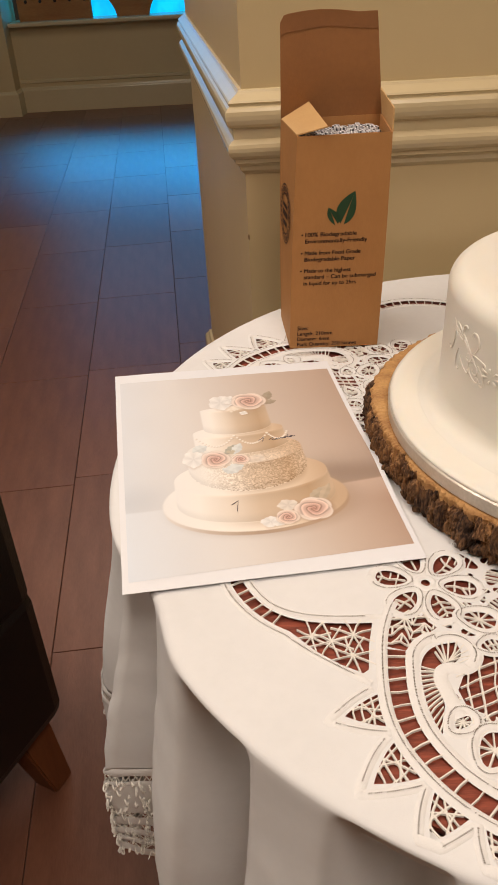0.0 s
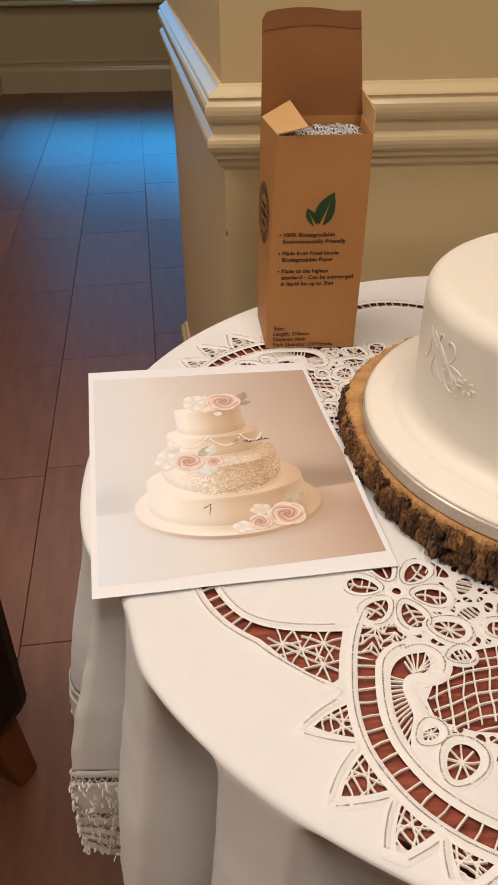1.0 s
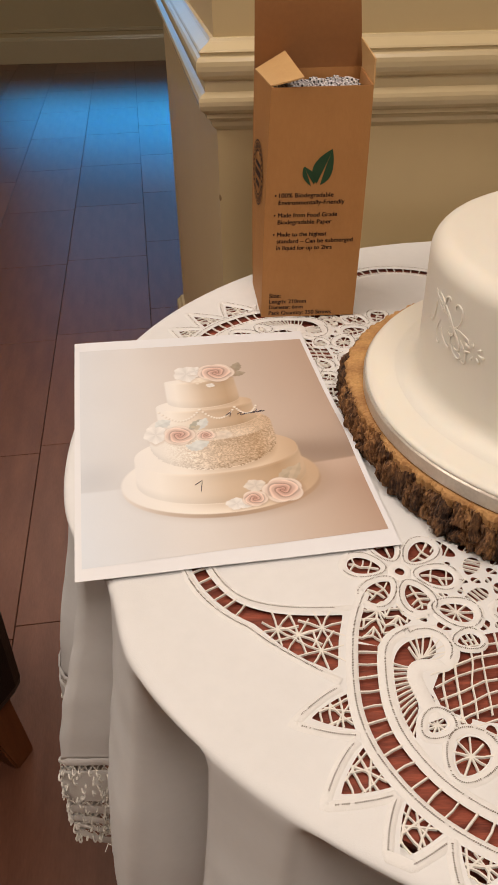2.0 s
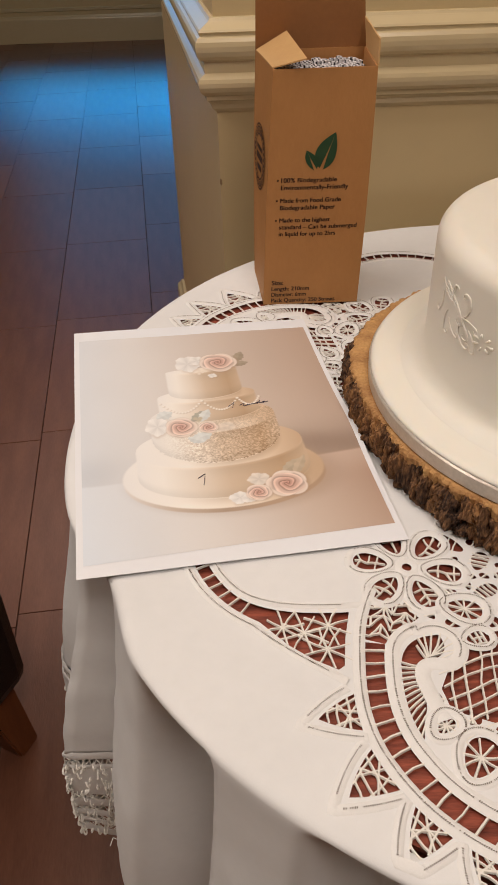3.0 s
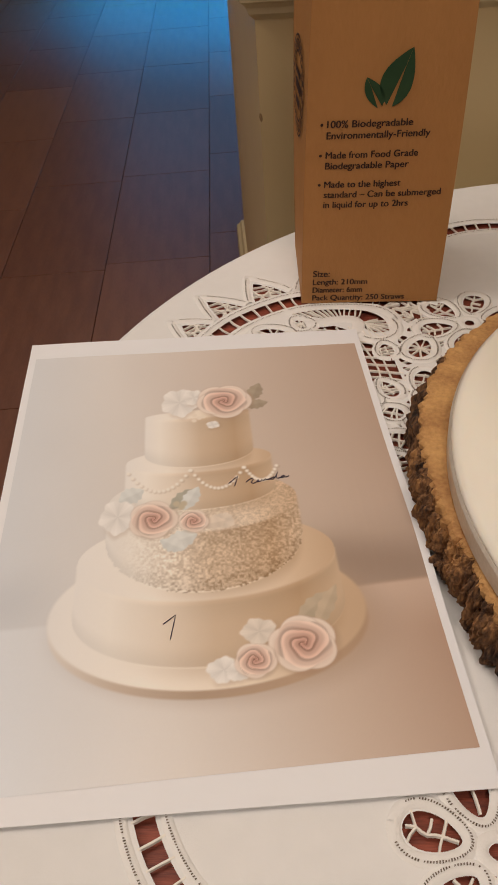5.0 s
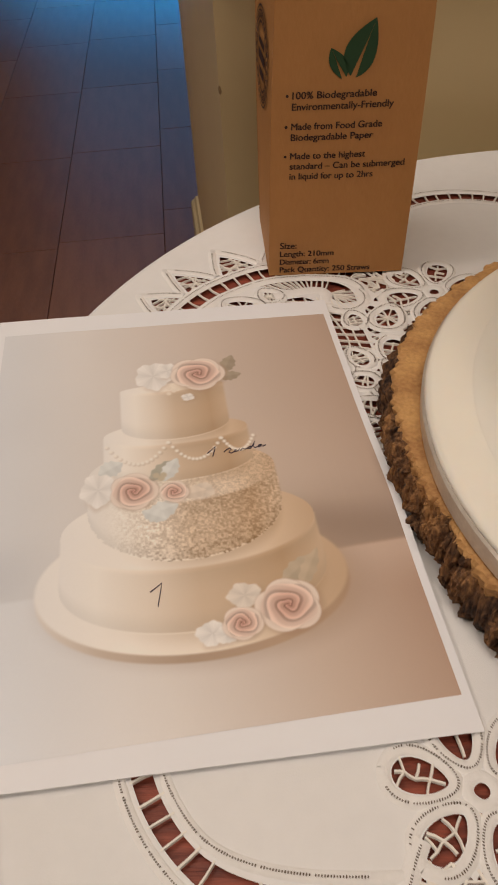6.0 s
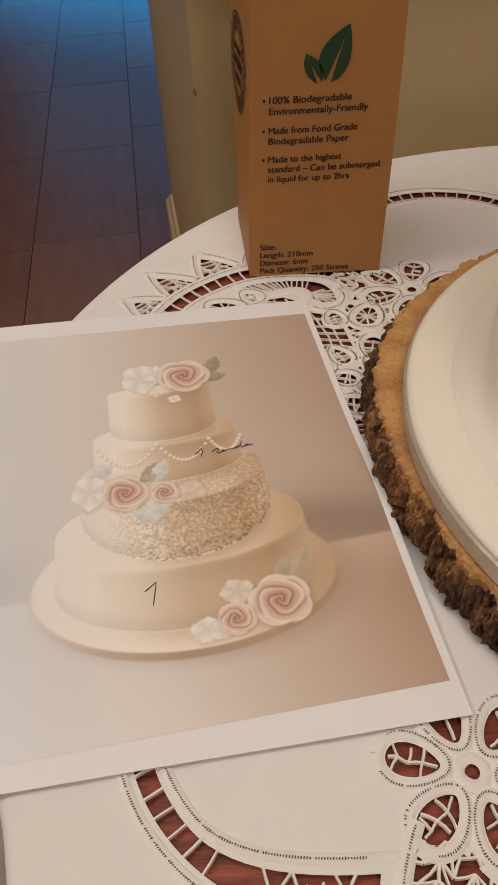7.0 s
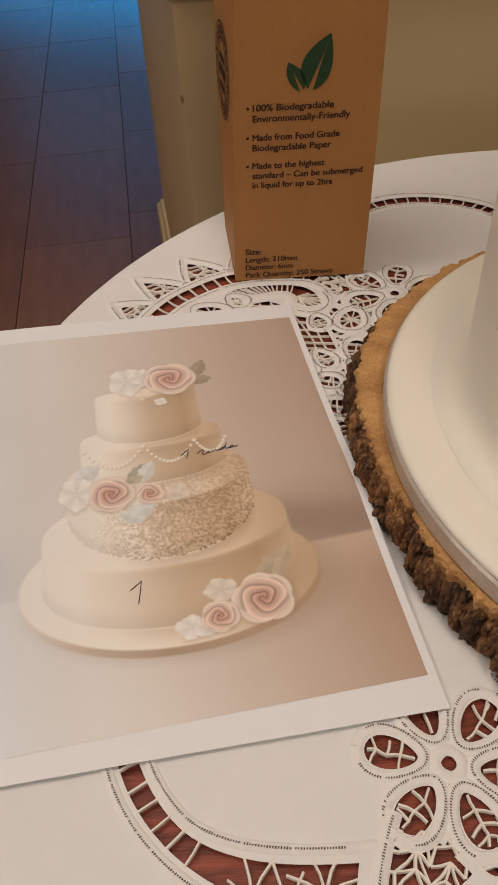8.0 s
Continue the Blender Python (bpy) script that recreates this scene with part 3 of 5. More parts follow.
def fold(deg):
    """How far the ridges stand out at this angle, and how deep the hollow between them is: a round back, then a sudden dent up to the next ridge."""
    a = (deg - 197.0) % 360 + 197.0
    for (a0, h0, k0), (a1, h1, _) in zip(RIDGES, RIDGES[1:]):
        if a0 <= a <= a1:
            t = (a - a0) / (a1 - a0)
            if a0 < 200:
                return h0 + (h1 - h0) * t, k0 * math.sin(math.pi * t ** 0.9) ** 1.1
            dent = ease(0.40, 0.66, t) * (1 - ease(0.93, 1.0, t)) * (0.82 + 0.18 * math.cos(9 * t))
            return (h0 + (h1 - h0) * t) * (1 + 0.25 * math.sin(math.pi * min(1, 2 * t))), k0 * dent
    return 0.02, 0.0


DROP = 0.372


def hang(deg, d):
    """A point of the hanging cloth: angle and the way down from the edge."""
    f = min(1.0, d / 0.26)
    f = f * f * (3 - 2 * f) * 0.6 + f * 0.4
    pleat = 197.0 <= deg % 360 < 205.5
    fast = 1 - math.exp(-d / (0.05 if pleat else 0.020))
    wr = 0.0018 * noise.noise((deg * 0.10, d * 9, 2.0)) + 0.0009 * noise.noise((deg * 0.24, d * 34, 6.0)) + 0.0007 * max(0, 1 - abs(((deg - 200 + 180) % 360) - 180) / 9) * math.sin(d * 150 + deg * 0.3) * min(1, d / 0.1)
    out, hollow = fold(deg)
    r = R + 0.0010 + edge_dip(deg) * (1 - 0.5 * f) + out * f - (hollow * fast if pleat else min(hollow * fast, 0.0158 + 0.8 * max(0.0, d - 0.028))) + 0.004 * d / DROP + wr * min(1, d / 0.05)
    return Vector((CX + r * math.cos(radians(deg)), CY + r * math.sin(radians(deg)), ZC - 0.005 - d))


def low(deg):
    longer = max(0.0, min(1.0, ((deg % 360) - 204.5) / 4.0)) * max(0.0, min(1.0, (300 - deg % 360) / 40.0))
    return DROP - 0.014 * math.sin(radians(deg * 2 + 30)) + 0.14 * longer


HEM = 0.128


def way(deg, d):
    """The way down to a point d above the hem; the hem dips towards the deep pleat."""
    g = deg % 360
    dip = 0.034 * max(0.0, min(1.0, (g - 196.5) / 9.5)) * max(0.0, min(1.0, (212 - g) / 4.0))
    return low(deg) - d + dip * max(0.0, 1 - d / HEM)


rows = []
N = 720
angles = [360 * i / N for i in range(N)]
for dr, dz in ((RIM - 0.006, -0.0007), (RIM, -0.00045), (RIM + 0.0030, -0.0007), (RIM + 0.0056, -0.0018), (R + 0.0004, -0.0036)):
    rows.append([polar(TC, dr + edge_dip(g), g).to_3d() + Vector((0, 0, ZC + dz)) for g in angles])
for j in range(56):
    rows.append([hang(g, 0.001 + (low(g) - HEM) * (j / 55)) for g in angles])
bm = bmesh.new()
grid(bm, rows, True)
bmesh.ops.recalc_face_normals(bm, faces=bm.faces[:])
sk = part("cloth_skirt", bm, M_LINEN, CLOTH, "hanging folds of white linen", smooth=True)
md = sk.modifiers.new("thickness", "SOLIDIFY")
md.thickness, md.offset = 0.0008, -1

# lace border at the hem: tapes, bars between them and worked loops
bm2 = bmesh.new()


def band(a0, a1, d0, d1, out, step=0.6, wave=0.0, ph=0.0):
    k = int((a1 - a0) / step)
    bm = bmesh.new()
    rws = []
    for q in (0, 0.3, 0.7, 1):
        row = []
        for i in range(k + 1):
            g = a0 + (a1 - a0) * i / k
            d = d0 + (d1 - d0) * q
            p = hang(g, way(g, d) + wave * math.sin(g * 1.6 + ph) + 0.4 * wave * math.sin(g * 4.1))
            n_ = Vector((math.cos(radians(g)), math.sin(radians(g)), 0))
            row.append(p + n_ * ((out if 0 < q < 1 else 0.0) + 0.0022 * noise.noise((g * 0.9, d * 90, 1.5)) + 0.001) + Vector((0, 0, 0.0016 * noise.noise((g * 1.3, d * 60, 4.0)))))
        rws.append(row)
    grid(bm, rws)
    return part("hem_tape", bm, M_TAPE, CLOTH, smooth=True)


for d0, d1, wv, ph in ((0.1295, 0.120, 0.0, 0), (0.113, 0.106, 0.001, 0), (0.106, 0.066, 0.002, 1.0), (0.057, 0.045, 0.003, 2.0), (0.039, 0.030, 0.0035, 2.6), (0.0245, 0.017, 0.004, 3.2), (0.012, 0.002, 0.0045, 3.6)):
    band(0, 360, d0, d1, 0.0016, 0.6, wv, ph)
for i in range(700):
    g = 165 + i * 0.13
    for d0, d1, s in ((0.120, 0.113, 0.3), (0.066, 0.057, 0.5), (0.045, 0.039, 0.3), (0.030, 0.0245, 0.35), (0.017, 0.012, 0.3)):
        if rng.random() < 0.85:
            s2 = s if i % 2 else -s
            g2 = g + s2 * rng.uniform(0.3, 1.2)
            tube(bm2, [hang(g, way(g, d0) - 0.001), hang(g2, way(g2, d1) + 0.001)], 0.00055, 4)
for i in range(620):
    g = 172 + i * 0.122 + rng.uniform(-0.2, 0.2) if i % 3 else rng.uniform(194.5, 199.5)
    c = hang(g, way(g, rng.choice((0.098, 0.085, 0.052, 0.040, 0.028, 0.021, 0.014, 0.006, 0.003, 0.0, -0.002)) if i % 3 else rng.uniform(0.0, 0.112)))
    n_ = Vector((math.cos(radians(g)), math.sin(radians(g)), 0))
    t_ = Vector((-n_.y, n_.x, 0))
    if i % 3 and rng.random() < 0.45:
        continue
    rr = rng.uniform(0.0022, 0.0046)
    sq = rng.uniform(0.5, 1.0)
    ph = rng.uniform(0, 3)
    tube(bm2, [c + n_ * (0.0016 + 0.0012 * math.sin(b + ph)) + t_ * rr * math.cos(b) + Vector((0, 0, rr * sq * math.sin(b + 0.4 * ph))) for b in [2 * math.pi * q / 10 for q in range(11)]], rng.uniform(0.0005, 0.0010), 5)
for i in range(22):
    g = 195 + rng.uniform(-4, 14)
    c = hang(g, way(g, rng.choice((0.0, 0.03, 0.06, 0.11, 0.15)) + rng.uniform(0, 0.01)))
    tube(bm2, [c, c + Vector((rng.uniform(-0.006, 0.002), rng.uniform(-0.004, 0.004), -0.003)), c + Vector((rng.uniform(-0.011, 0.003), rng.uniform(-0.006, 0.006), rng.uniform(-0.010, 0.002)))], 0.0004, 4)
tagged(part("lace_border_thread", bm2, M_THREAD, CLOTH, "crocheted hem bars and loops"), kind="stuff")

# ---- wood slice, cake ----
SX, SY = 0.3885, 0.272
SLAB = thing("wood_slice_stand", "round slice of tree trunk with rough dark bark", "cake stand", at=(SX, SY, ZC + 0.001))


def slab_r(deg):
    """The slice is no true circle: it bulges towards the back left."""
    g = deg % 360
    t = max(0.0, min(1.0, (197 - g) / 48)) * max(0.0, min(1.0, (g - 40) / 60))
    u = (math.cos(radians(g)), math.sin(radians(g)))
    return 0.1752 + 0.0150 * t * t * (3 - 2 * t) + 0.0026 * noise.noise((u[0] * 13, u[1] * 13, 8.0)) + 0.0030 * noise.noise((u[0] * 48, u[1] * 48, 8.0)) + 0.0016 * noise.noise((u[0] * 130, u[1] * 130, 8.0))


def bark_r(deg, z):
    """Plates parted by upright fissures, some broken across, with flaky faces."""
    u = Vector((math.cos(radians(deg)), math.sin(radians(deg)), 0))
    bend = 1.6 * noise.noise((u.x * 9, u.y * 9, z * 30)) + 0.5 * noise.noise((u.x * 40, u.y * 40, z * 110))
    d1 = noise.voronoi(Vector((deg * 0.23 + bend * 0.35, z * 30 + 0.25 * math.sin(deg * 0.7), 0.5)))[0]
    crack = min(1.0, (d1[1] - d1[0]) / 0.17)
    d2 = noise.voronoi(Vector((deg * 0.75 + bend, z * 85, 3.5)))[0]
    flake = min(1.0, (d2[1] - d2[0]) / 0.4)
    step = noise.cell(Vector((deg * 0.23 + bend * 0.3, z * 60, 0.0)))
    fine = noise.noise((u.x * 90, u.y * 90, z * 130 + 4))
    finest = noise.noise((u.x * 230, u.y * 230, z * 380 + 9))
    lump = noise.noise((u.x * 15, u.y * 15, z * 22 + 2))
    r = slab_r(deg) - 0.0016 + 0.0040 * crack ** 0.6 + 0.0017 * flake * crack + 0.0016 * step + 0.0013 * fine + 0.0009 * finest + 0.0022 * lump
    bare = ease(2.1, 1.5, abs(((deg - 205.5 + 180) % 360) - 180))
    r = r * (1 - bare) + (slab_r(deg) + 0.0004 + 0.0003 * finest) * bare
    return r - 0.0042 * max(0, (z - 0.024) / 0.010) - 0.0035 * max(0, (0.007 - z) / 0.007)


NB = 1400
bm = bmesh.new()
rows = []
for j in range(27):
    z = 0.0335 * j / 26
    row = []
    for i in range(NB):
        g = 360 * i / NB
        zz = z
        if j >= 20:
            zz = z - 0.0045 * max(0, noise.noise((math.cos(radians(g)) * 14, math.sin(radians(g)) * 14, 20))) * (j - 19) / 7 * 2.4
        r = bark_r(g, z)
        row.append((r * math.cos(radians(g)), r * math.sin(radians(g)), zz))
    rows.append(row)
rows.append([(0.168 * math.cos(2 * math.pi * i / NB), 0.168 * math.sin(2 * math.pi * i / NB), 0.031) for i in range(NB)])
grid(bm, rows, True)
bark = part("bark", bm, M_BARK, SLAB, "deeply cracked dark brown bark")
bm = bmesh.new()
rows = []
for r_, z in ((0.0, 0.0), (0.96, 0.0), (0.985, 0.02), (1.0, 0.0325), (0.992, 0.0345), (0.975, 0.0350), (0.955, 0.0350), (0.6, 0.0350), (0.1, 0.0350)):
    rows.append([(max(0.001, r_ * slab_r(i)) * math.cos(radians(i)), max(0.001, r_ * slab_r(i)) * math.sin(radians(i)), z + (0.0006 * noise.noise((i * 0.3, r_ * 9, 0)) if z > 0.03 else 0)) for i in [q * 0.4 for q in range(900)]])
vs = grid(bm, rows, True)
bm.faces.new(vs[-1])
part("wood_disc", bm, M_SLAB, SLAB, "pale orange sawn wood face", smooth=False)

BX, BY, ZB = 0.3885, 0.272, ZC + 0.0362
CAKE = thing("cake", "round cream-iced cake on an iced silver-edged board", "cake", at=(BX, BY, ZB))
bm = bmesh.new()
lathe(bm, 0, 0, [(0.1712, 0.0), (0.1722, 0.001), (0.1724, 0.0105), (0.1714, 0.0115), (0.165, 0.0115)], 160)
board = part("cake_board", bm, M_SILVER, CAKE, "thick board with silver foil edge", smooth=False)
bm = bmesh.new()
lathe(bm, 0, 0, [(0.1708, 0.0112), (0.1712, 0.0122), (0.1702, 0.0138), (0.1675, 0.0150), (0.162, 0.0155), (0.148, 0.0155), (0.1, 0.0155)], 160)
part("board_icing", bm, M_ICING, CAKE, smooth=True)
RC, HC = 0.1332, 0.1205
prof = [(RC + 0.0185, 0.0146), (RC + 0.0165, 0.01545)] + [(RC + 0.0150 * (1 - math.sin(a)), 0.01560 + 0.0150 * (1 - math.cos(a))) for a in [math.pi / 2 * k / 9 for k in range(10)]]
prof += [(RC - 0.0001 * k, 0.0306 + (HC - 0.0466) * k / 4) for k in range(1, 5)]
prof += [(RC - 0.0004 - 0.0150 * (1 - math.cos(a)), HC - 0.016 + 0.0145 * math.sin(a)) for a in [math.pi / 2 * k / 10 for k in range(1, 11)]]
prof += [(0.08, HC - 0.0015), (0.02, HC - 0.001)]
bm = bmesh.new()
lathe(bm, 0, 0, prof, 160)
part("cake_icing", bm, M_ICING, CAKE, smooth=True)

# piped scrolls on the cake's side: curls laid on the cylinder
PIPE = 194


def on_cake(s, z, out=0.0003):
    a = radians(PIPE) + 1.3 * s / RC
    z += 0.015
    return Vector(((RC - 0.0003 + out) * math.cos(a), (RC - 0.0003 + out) * math.sin(a), z))


def scroll(s0, z0, s1, z1, bend, curl_r, turns, r=0.00062):
    a, b = Vector((s0, z0)), Vector((s1, z1))
    n_ = Vector((-(b - a).y, (b - a).x)).normalized()
    line = bezier(a, (a + b) / 2 + n_ * bend, b, 12)
    d = (line[-1] - line[-2]).normalized()
    side = Vector((-d.y, d.x)) * (1 if bend < 0 else -1)
    c = b + side * curl_r
    st = math.atan2((b - c).y, (b - c).x)
    sg = 1 if bend < 0 else -1
    for k in range(1, 16):
        t = k / 15
        ang = st + sg * turns * 2 * math.pi * t
        line.append(c + Vector((math.cos(ang), math.sin(ang))) * curl_r * (1 - 0.7 * t))
    bm = bmesh.new()
    tube(bm, [on_cake(p[0], p[1]) for p in line], r, 6, [0.6 + 0.6 * math.sin(math.pi * min(1, i / len(line) * 1.3)) ** 0.5 if i < len(line) - 1 else 0.5 for i in range(len(line))])
    part("piped_scroll", bm, M_PIPING, CAKE, smooth=True)


PIPE = 196
scroll(-0.016, 0.076, 0.010, 0.056, 0.006, 0.0035, 0.7)
scroll(-0.014, 0.080, 0.004, 0.063, 0.004, 0.004, 0.6)
scroll(-0.010, 0.062, -0.012, 0.047, -0.003, 0.0025, 0.6)
scroll(0.002, 0.060, 0.008, 0.047, -0.005, 0.003, 0.7)
scroll(0.005, 0.066, 0.008, 0.080, -0.005, 0.0035, 0.6)
scroll(-0.004, 0.070, -0.006, 0.081, 0.003, 0.0025, 0.6)
scroll(-0.017, 0.072, -0.020, 0.056, 0.003, 0.0025, 0.6)
scroll(-0.019, 0.080, -0.008, 0.070, -0.003, 0.0022, 0.7, 0.0005)
scroll(0.000, 0.064, 0.015, 0.064, 0.003, 0.0022, 0.7, 0.0005)
scroll(0.010, 0.060, 0.016, 0.048, 0.003, 0.0022, 0.7, 0.0005)
scroll(-0.008, 0.058, 0.000, 0.049, -0.003, 0.0020, 0.7, 0.0005)
for k in range(7):
    a = 2 * math.pi * k / 7
    c = Vector((0.021 + 0.0065 * math.cos(a), 0.058 + 0.0055 * math.sin(a)))
    bm = bmesh.new()
    tube(bm, [on_cake(c.x, c.y), on_cake(c.x, c.y, 0.0009), on_cake(0.021 + 0.003 * math.cos(a), 0.058 + 0.003 * math.sin(a), 0.0006)], 0.0010, 6, [0.6, 1, 0.4])
    part("piped_petal", bm, M_PIPING, CAKE, smooth=True)

# ---- straw box ----
BOXW, BOXD, BOXH, CT = 0.0906, 0.080, 0.2095, 0.0012
BOX = thing("straw_box", "open brown kraft cardboard box of paper straws with printed text", "cardboard box", at=(0.1463, 0.4800, ZC + 0.0012))


def bx(u, v, w):
    """Box coordinates in metres along width, depth, height; lean, upward taper and turned back are fitted to the
    camera's view.
    """
    k, h = u / BOXW, w / BOXH
    lean = w * (0.053 * (1 - k) + 0.027 * k)
    back = v * ((0.075 + 0.075 * h) * (1 - k) + (0.06 - 0.08 * h) * k)
    return Vector((u + lean - back + 0.0010 * math.sin(math.pi * h) * (2 * k - 1), v + 0.01 * w, w))


def sheet(bm, f, nu, nv, thick, n_):
    """A bent sheet of card over a function of two numbers from 0 to 1."""
    a = [[f(i / nu, j / nv) for i in range(nu + 1)] for j in range(nv + 1)]
    va = grid(bm, a)
    vb = grid(bm, [[p + n_ * thick for p in r] for r in a])
    loop_a = va[0] + [r[-1] for r in va[1:-1]] + va[-1][::-1] + [r[0] for r in va[1:-1]][::-1]
    loop_b = vb[0] + [r[-1] for r in vb[1:-1]] + vb[-1][::-1] + [r[0] for r in vb[1:-1]][::-1]
    k = len(loop_a)
    for i in range(k):
        bm.faces.new((loop_a[i], loop_a[(i + 1) % k], loop_b[(i + 1) % k], loop_b[i]))
    bmesh.ops.recalc_face_normals(bm, faces=bm.faces[:])


X, Y, Z = Vector((1, 0, 0)), Vector((0, 1, 0)), Vector((0, 0, 1))
rag = lambda s: 0.0006 * noise.noise((s * 12, 3, 0))
for name, f, n_ in (
        ("front_panel", lambda u, v: bx(u * BOXW, 0, v * BOXH + rag(u) * v) + Y * -0.0008 * math.sin(math.pi * u) * math.sin(math.pi * v), Y),
        ("back_panel", lambda u, v: bx(u * BOXW, BOXD, v * BOXH), -Y),
        ("side_panel", lambda u, v: bx(0, 0.0011 + u * (BOXD - 0.0022), v * BOXH), X),
        ("side_panel", lambda u, v: bx(BOXW, 0.0011 + u * (BOXD - 0.0022), v * BOXH), -X)):
    bm = bmesh.new()
    sheet(bm, f, 10, 14, CT, n_)
    part(name, bm, M_CARD, BOX)
bm = bmesh.new()
sheet(bm, lambda u, v: bx(0.002 + u * (BOXW - 0.004), 0.002 + v * (BOXD - 0.004), 0.0005), 2, 2, CT, Z)
part("base_panel", bm, M_CARD, BOX)
LID = 0.089


def lidf(u, v):
    e = 0.0035 * math.sin(math.pi * min(1, u * 1.25)) if v > 0.99 else 0
    c = -0.006 * (max(0, 0.06 - u) / 0.06) ** 2 * v
    return bx(u * BOXW, BOXD - 0.0008, BOXH) + Z * (LID * v + e + c) + Y * (0.002 * v - 0.004 * math.sin(math.pi * v) * 0.5) - X * 0.007 * v * u + X * 0.0015 * v * (1 - u)


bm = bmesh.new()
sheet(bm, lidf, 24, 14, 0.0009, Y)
# the lid's shade is part of its card colour
lid = part("lid_flap", bm, M_CARD_SHADED, BOX, "raised brown card lid")
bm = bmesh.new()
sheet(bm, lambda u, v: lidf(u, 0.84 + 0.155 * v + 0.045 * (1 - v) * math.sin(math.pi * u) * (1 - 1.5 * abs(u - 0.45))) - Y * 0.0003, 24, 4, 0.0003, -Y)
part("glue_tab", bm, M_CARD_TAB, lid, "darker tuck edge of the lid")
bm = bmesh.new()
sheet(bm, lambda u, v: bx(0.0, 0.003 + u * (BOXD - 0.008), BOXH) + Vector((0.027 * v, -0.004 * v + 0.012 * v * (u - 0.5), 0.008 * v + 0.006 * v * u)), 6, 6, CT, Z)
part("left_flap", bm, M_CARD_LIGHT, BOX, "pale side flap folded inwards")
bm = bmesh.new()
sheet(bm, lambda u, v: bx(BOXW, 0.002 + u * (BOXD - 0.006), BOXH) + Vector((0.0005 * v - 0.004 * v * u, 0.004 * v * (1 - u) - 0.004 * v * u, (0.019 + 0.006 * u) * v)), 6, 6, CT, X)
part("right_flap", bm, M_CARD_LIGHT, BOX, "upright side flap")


def writing(body, u0, w0, width, parent=BOX, m=M_INK, lift_=0.0):
    """Printed words on the front, from u0, on the base line w0, that many metres wide."""
    cu = bpy.data.curves.new("printed_text", "FONT")
    cu.body, cu.size, cu.offset = body, 1.0, 0.0
    tmp = bpy.data.objects.new("tmp", cu)
    scene.collection.objects.link(tmp)
    bpy.context.view_layer.update()
    me = bpy.data.meshes.new_from_object(tmp.evaluated_get(bpy.context.evaluated_depsgraph_get()))
    bpy.data.objects.remove(tmp)
    xs = [v.co.x for v in me.vertices]
    k = width / (max(xs) - min(xs))
    kz = 0.0058 if width > 0.012 else k
    x0 = min(xs)
    for v in me.vertices:
        u, w = u0 + (v.co.x - x0) * k, w0 + v.co.y * kz
        p = bx(u, 0, w)
        bulge = -0.0008 * math.sin(math.pi * u / BOXW) * math.sin(math.pi * w / BOXH)
        v.co = (p.x, p.y + bulge - 0.00045 - lift_, p.z)
    me.name = "printed_text"
    me.materials.clear()
    me.materials.append(m)
    ob = new("printed_text", me)
    ob.parent = parent
    return ob


for body, u0, w0, width in (
        ("100% Biodegradable", 0.0115, 0.1190, 0.0470), ("Environmentally-Friendly", 0.0115, 0.1125, 0.0570),
        ("Made from Food Grade", 0.0115, 0.1010, 0.0515), ("Biodegradable Paper", 0.0115, 0.0945, 0.0470),
        ("Made to the highest", 0.0115, 0.0830, 0.0435), ("standard \u2013 Can be submerged", 0.0115, 0.0765, 0.0670), ("in liquid for up to 2hrs", 0.0115, 0.0700, 0.0490),
        ("Size:", 0.0055, 0.0215, 0.0103), ("Length: 210mm", 0.0055, 0.0155, 0.0340), ("Diameter: 6mm", 0.0055, 0.0095, 0.0312), ("Pack Quantity: 250 Straws", 0.0055, 0.0035, 0.0580)):
    for du, dw, up in ((0.0, 0.0, 0.0), (0.00030, 0.00006, 0.00004), (0.00012, 0.00016, 0.00008)):
        writing(body, u0 * 0.8 + 0.0028 + du, w0 - 0.0012 + dw, width * 1.055, lift_=up)
for w in (0.1210, 0.1030, 0.0850):
    bm = bmesh.new()
    bmesh.ops.create_circle(bm, cap_ends=True, segments=12, radius=0.0009)
    for v in bm.verts:
        u_, w_ = 0.0090 + v.co.x, w - 0.0012 + v.co.y
        p = bx(u_, 0, w_)
        v.co = (p.x, p.y - 0.0012, p.z)
    part("printed_bullet", bm, M_INK, BOX)


def leafshape(b, t, cl, cr, vein):
    """A leaf print in two halves parted by a pale vein; base, tip and the pull of both sides in box coordinates."""
    b, t = Vector(b), Vector(t)
    d = t - b
    n_ = Vector((-d.y, d.x)).normalized()
    e = b + d * 0.68
    for ctl, s in ((Vector(cl), 1), (Vector(cr), -1)):
        poly = bezier(b + n_ * vein * s, ctl, t, 14) + [e + n_ * 0.0001 * s]
        bm = bmesh.new()
        vv = []
        for q in poly:
            p = bx(q.x, 0, q.y)
            vv.append(bm.verts.new((p.x, p.y - 0.0013, p.z)))
        bm.faces.new(vv)
        bmesh.ops.triangulate(bm, faces=bm.faces[:])
        part("printed_leaf", bm, M_GREEN, BOX)


leafshape((0.0470, 0.1290), (0.0580, 0.1595), (0.0318, 0.1460), (0.0640, 0.1335), 0.0016)
leafshape((0.0418, 0.1285), (0.0332, 0.1450), (0.0292, 0.1350), (0.0480, 0.1385), 0.0013)

# round mark on the side: rings and a blank badge
bm = bmesh.new()
for r0, r1 in ((0.0290, 0.0278), (0.0262, 0.0252), (0.0205, 0.0190)):
    k = 48
    a = [[bx(-0.0009, 0.042 + r * math.cos(2 * math.pi * i / k), 0.1280 + r * math.sin(2 * math.pi * i / k)) for i in range(k)] for r in (r0, r1)]
    grid(bm, a, True)
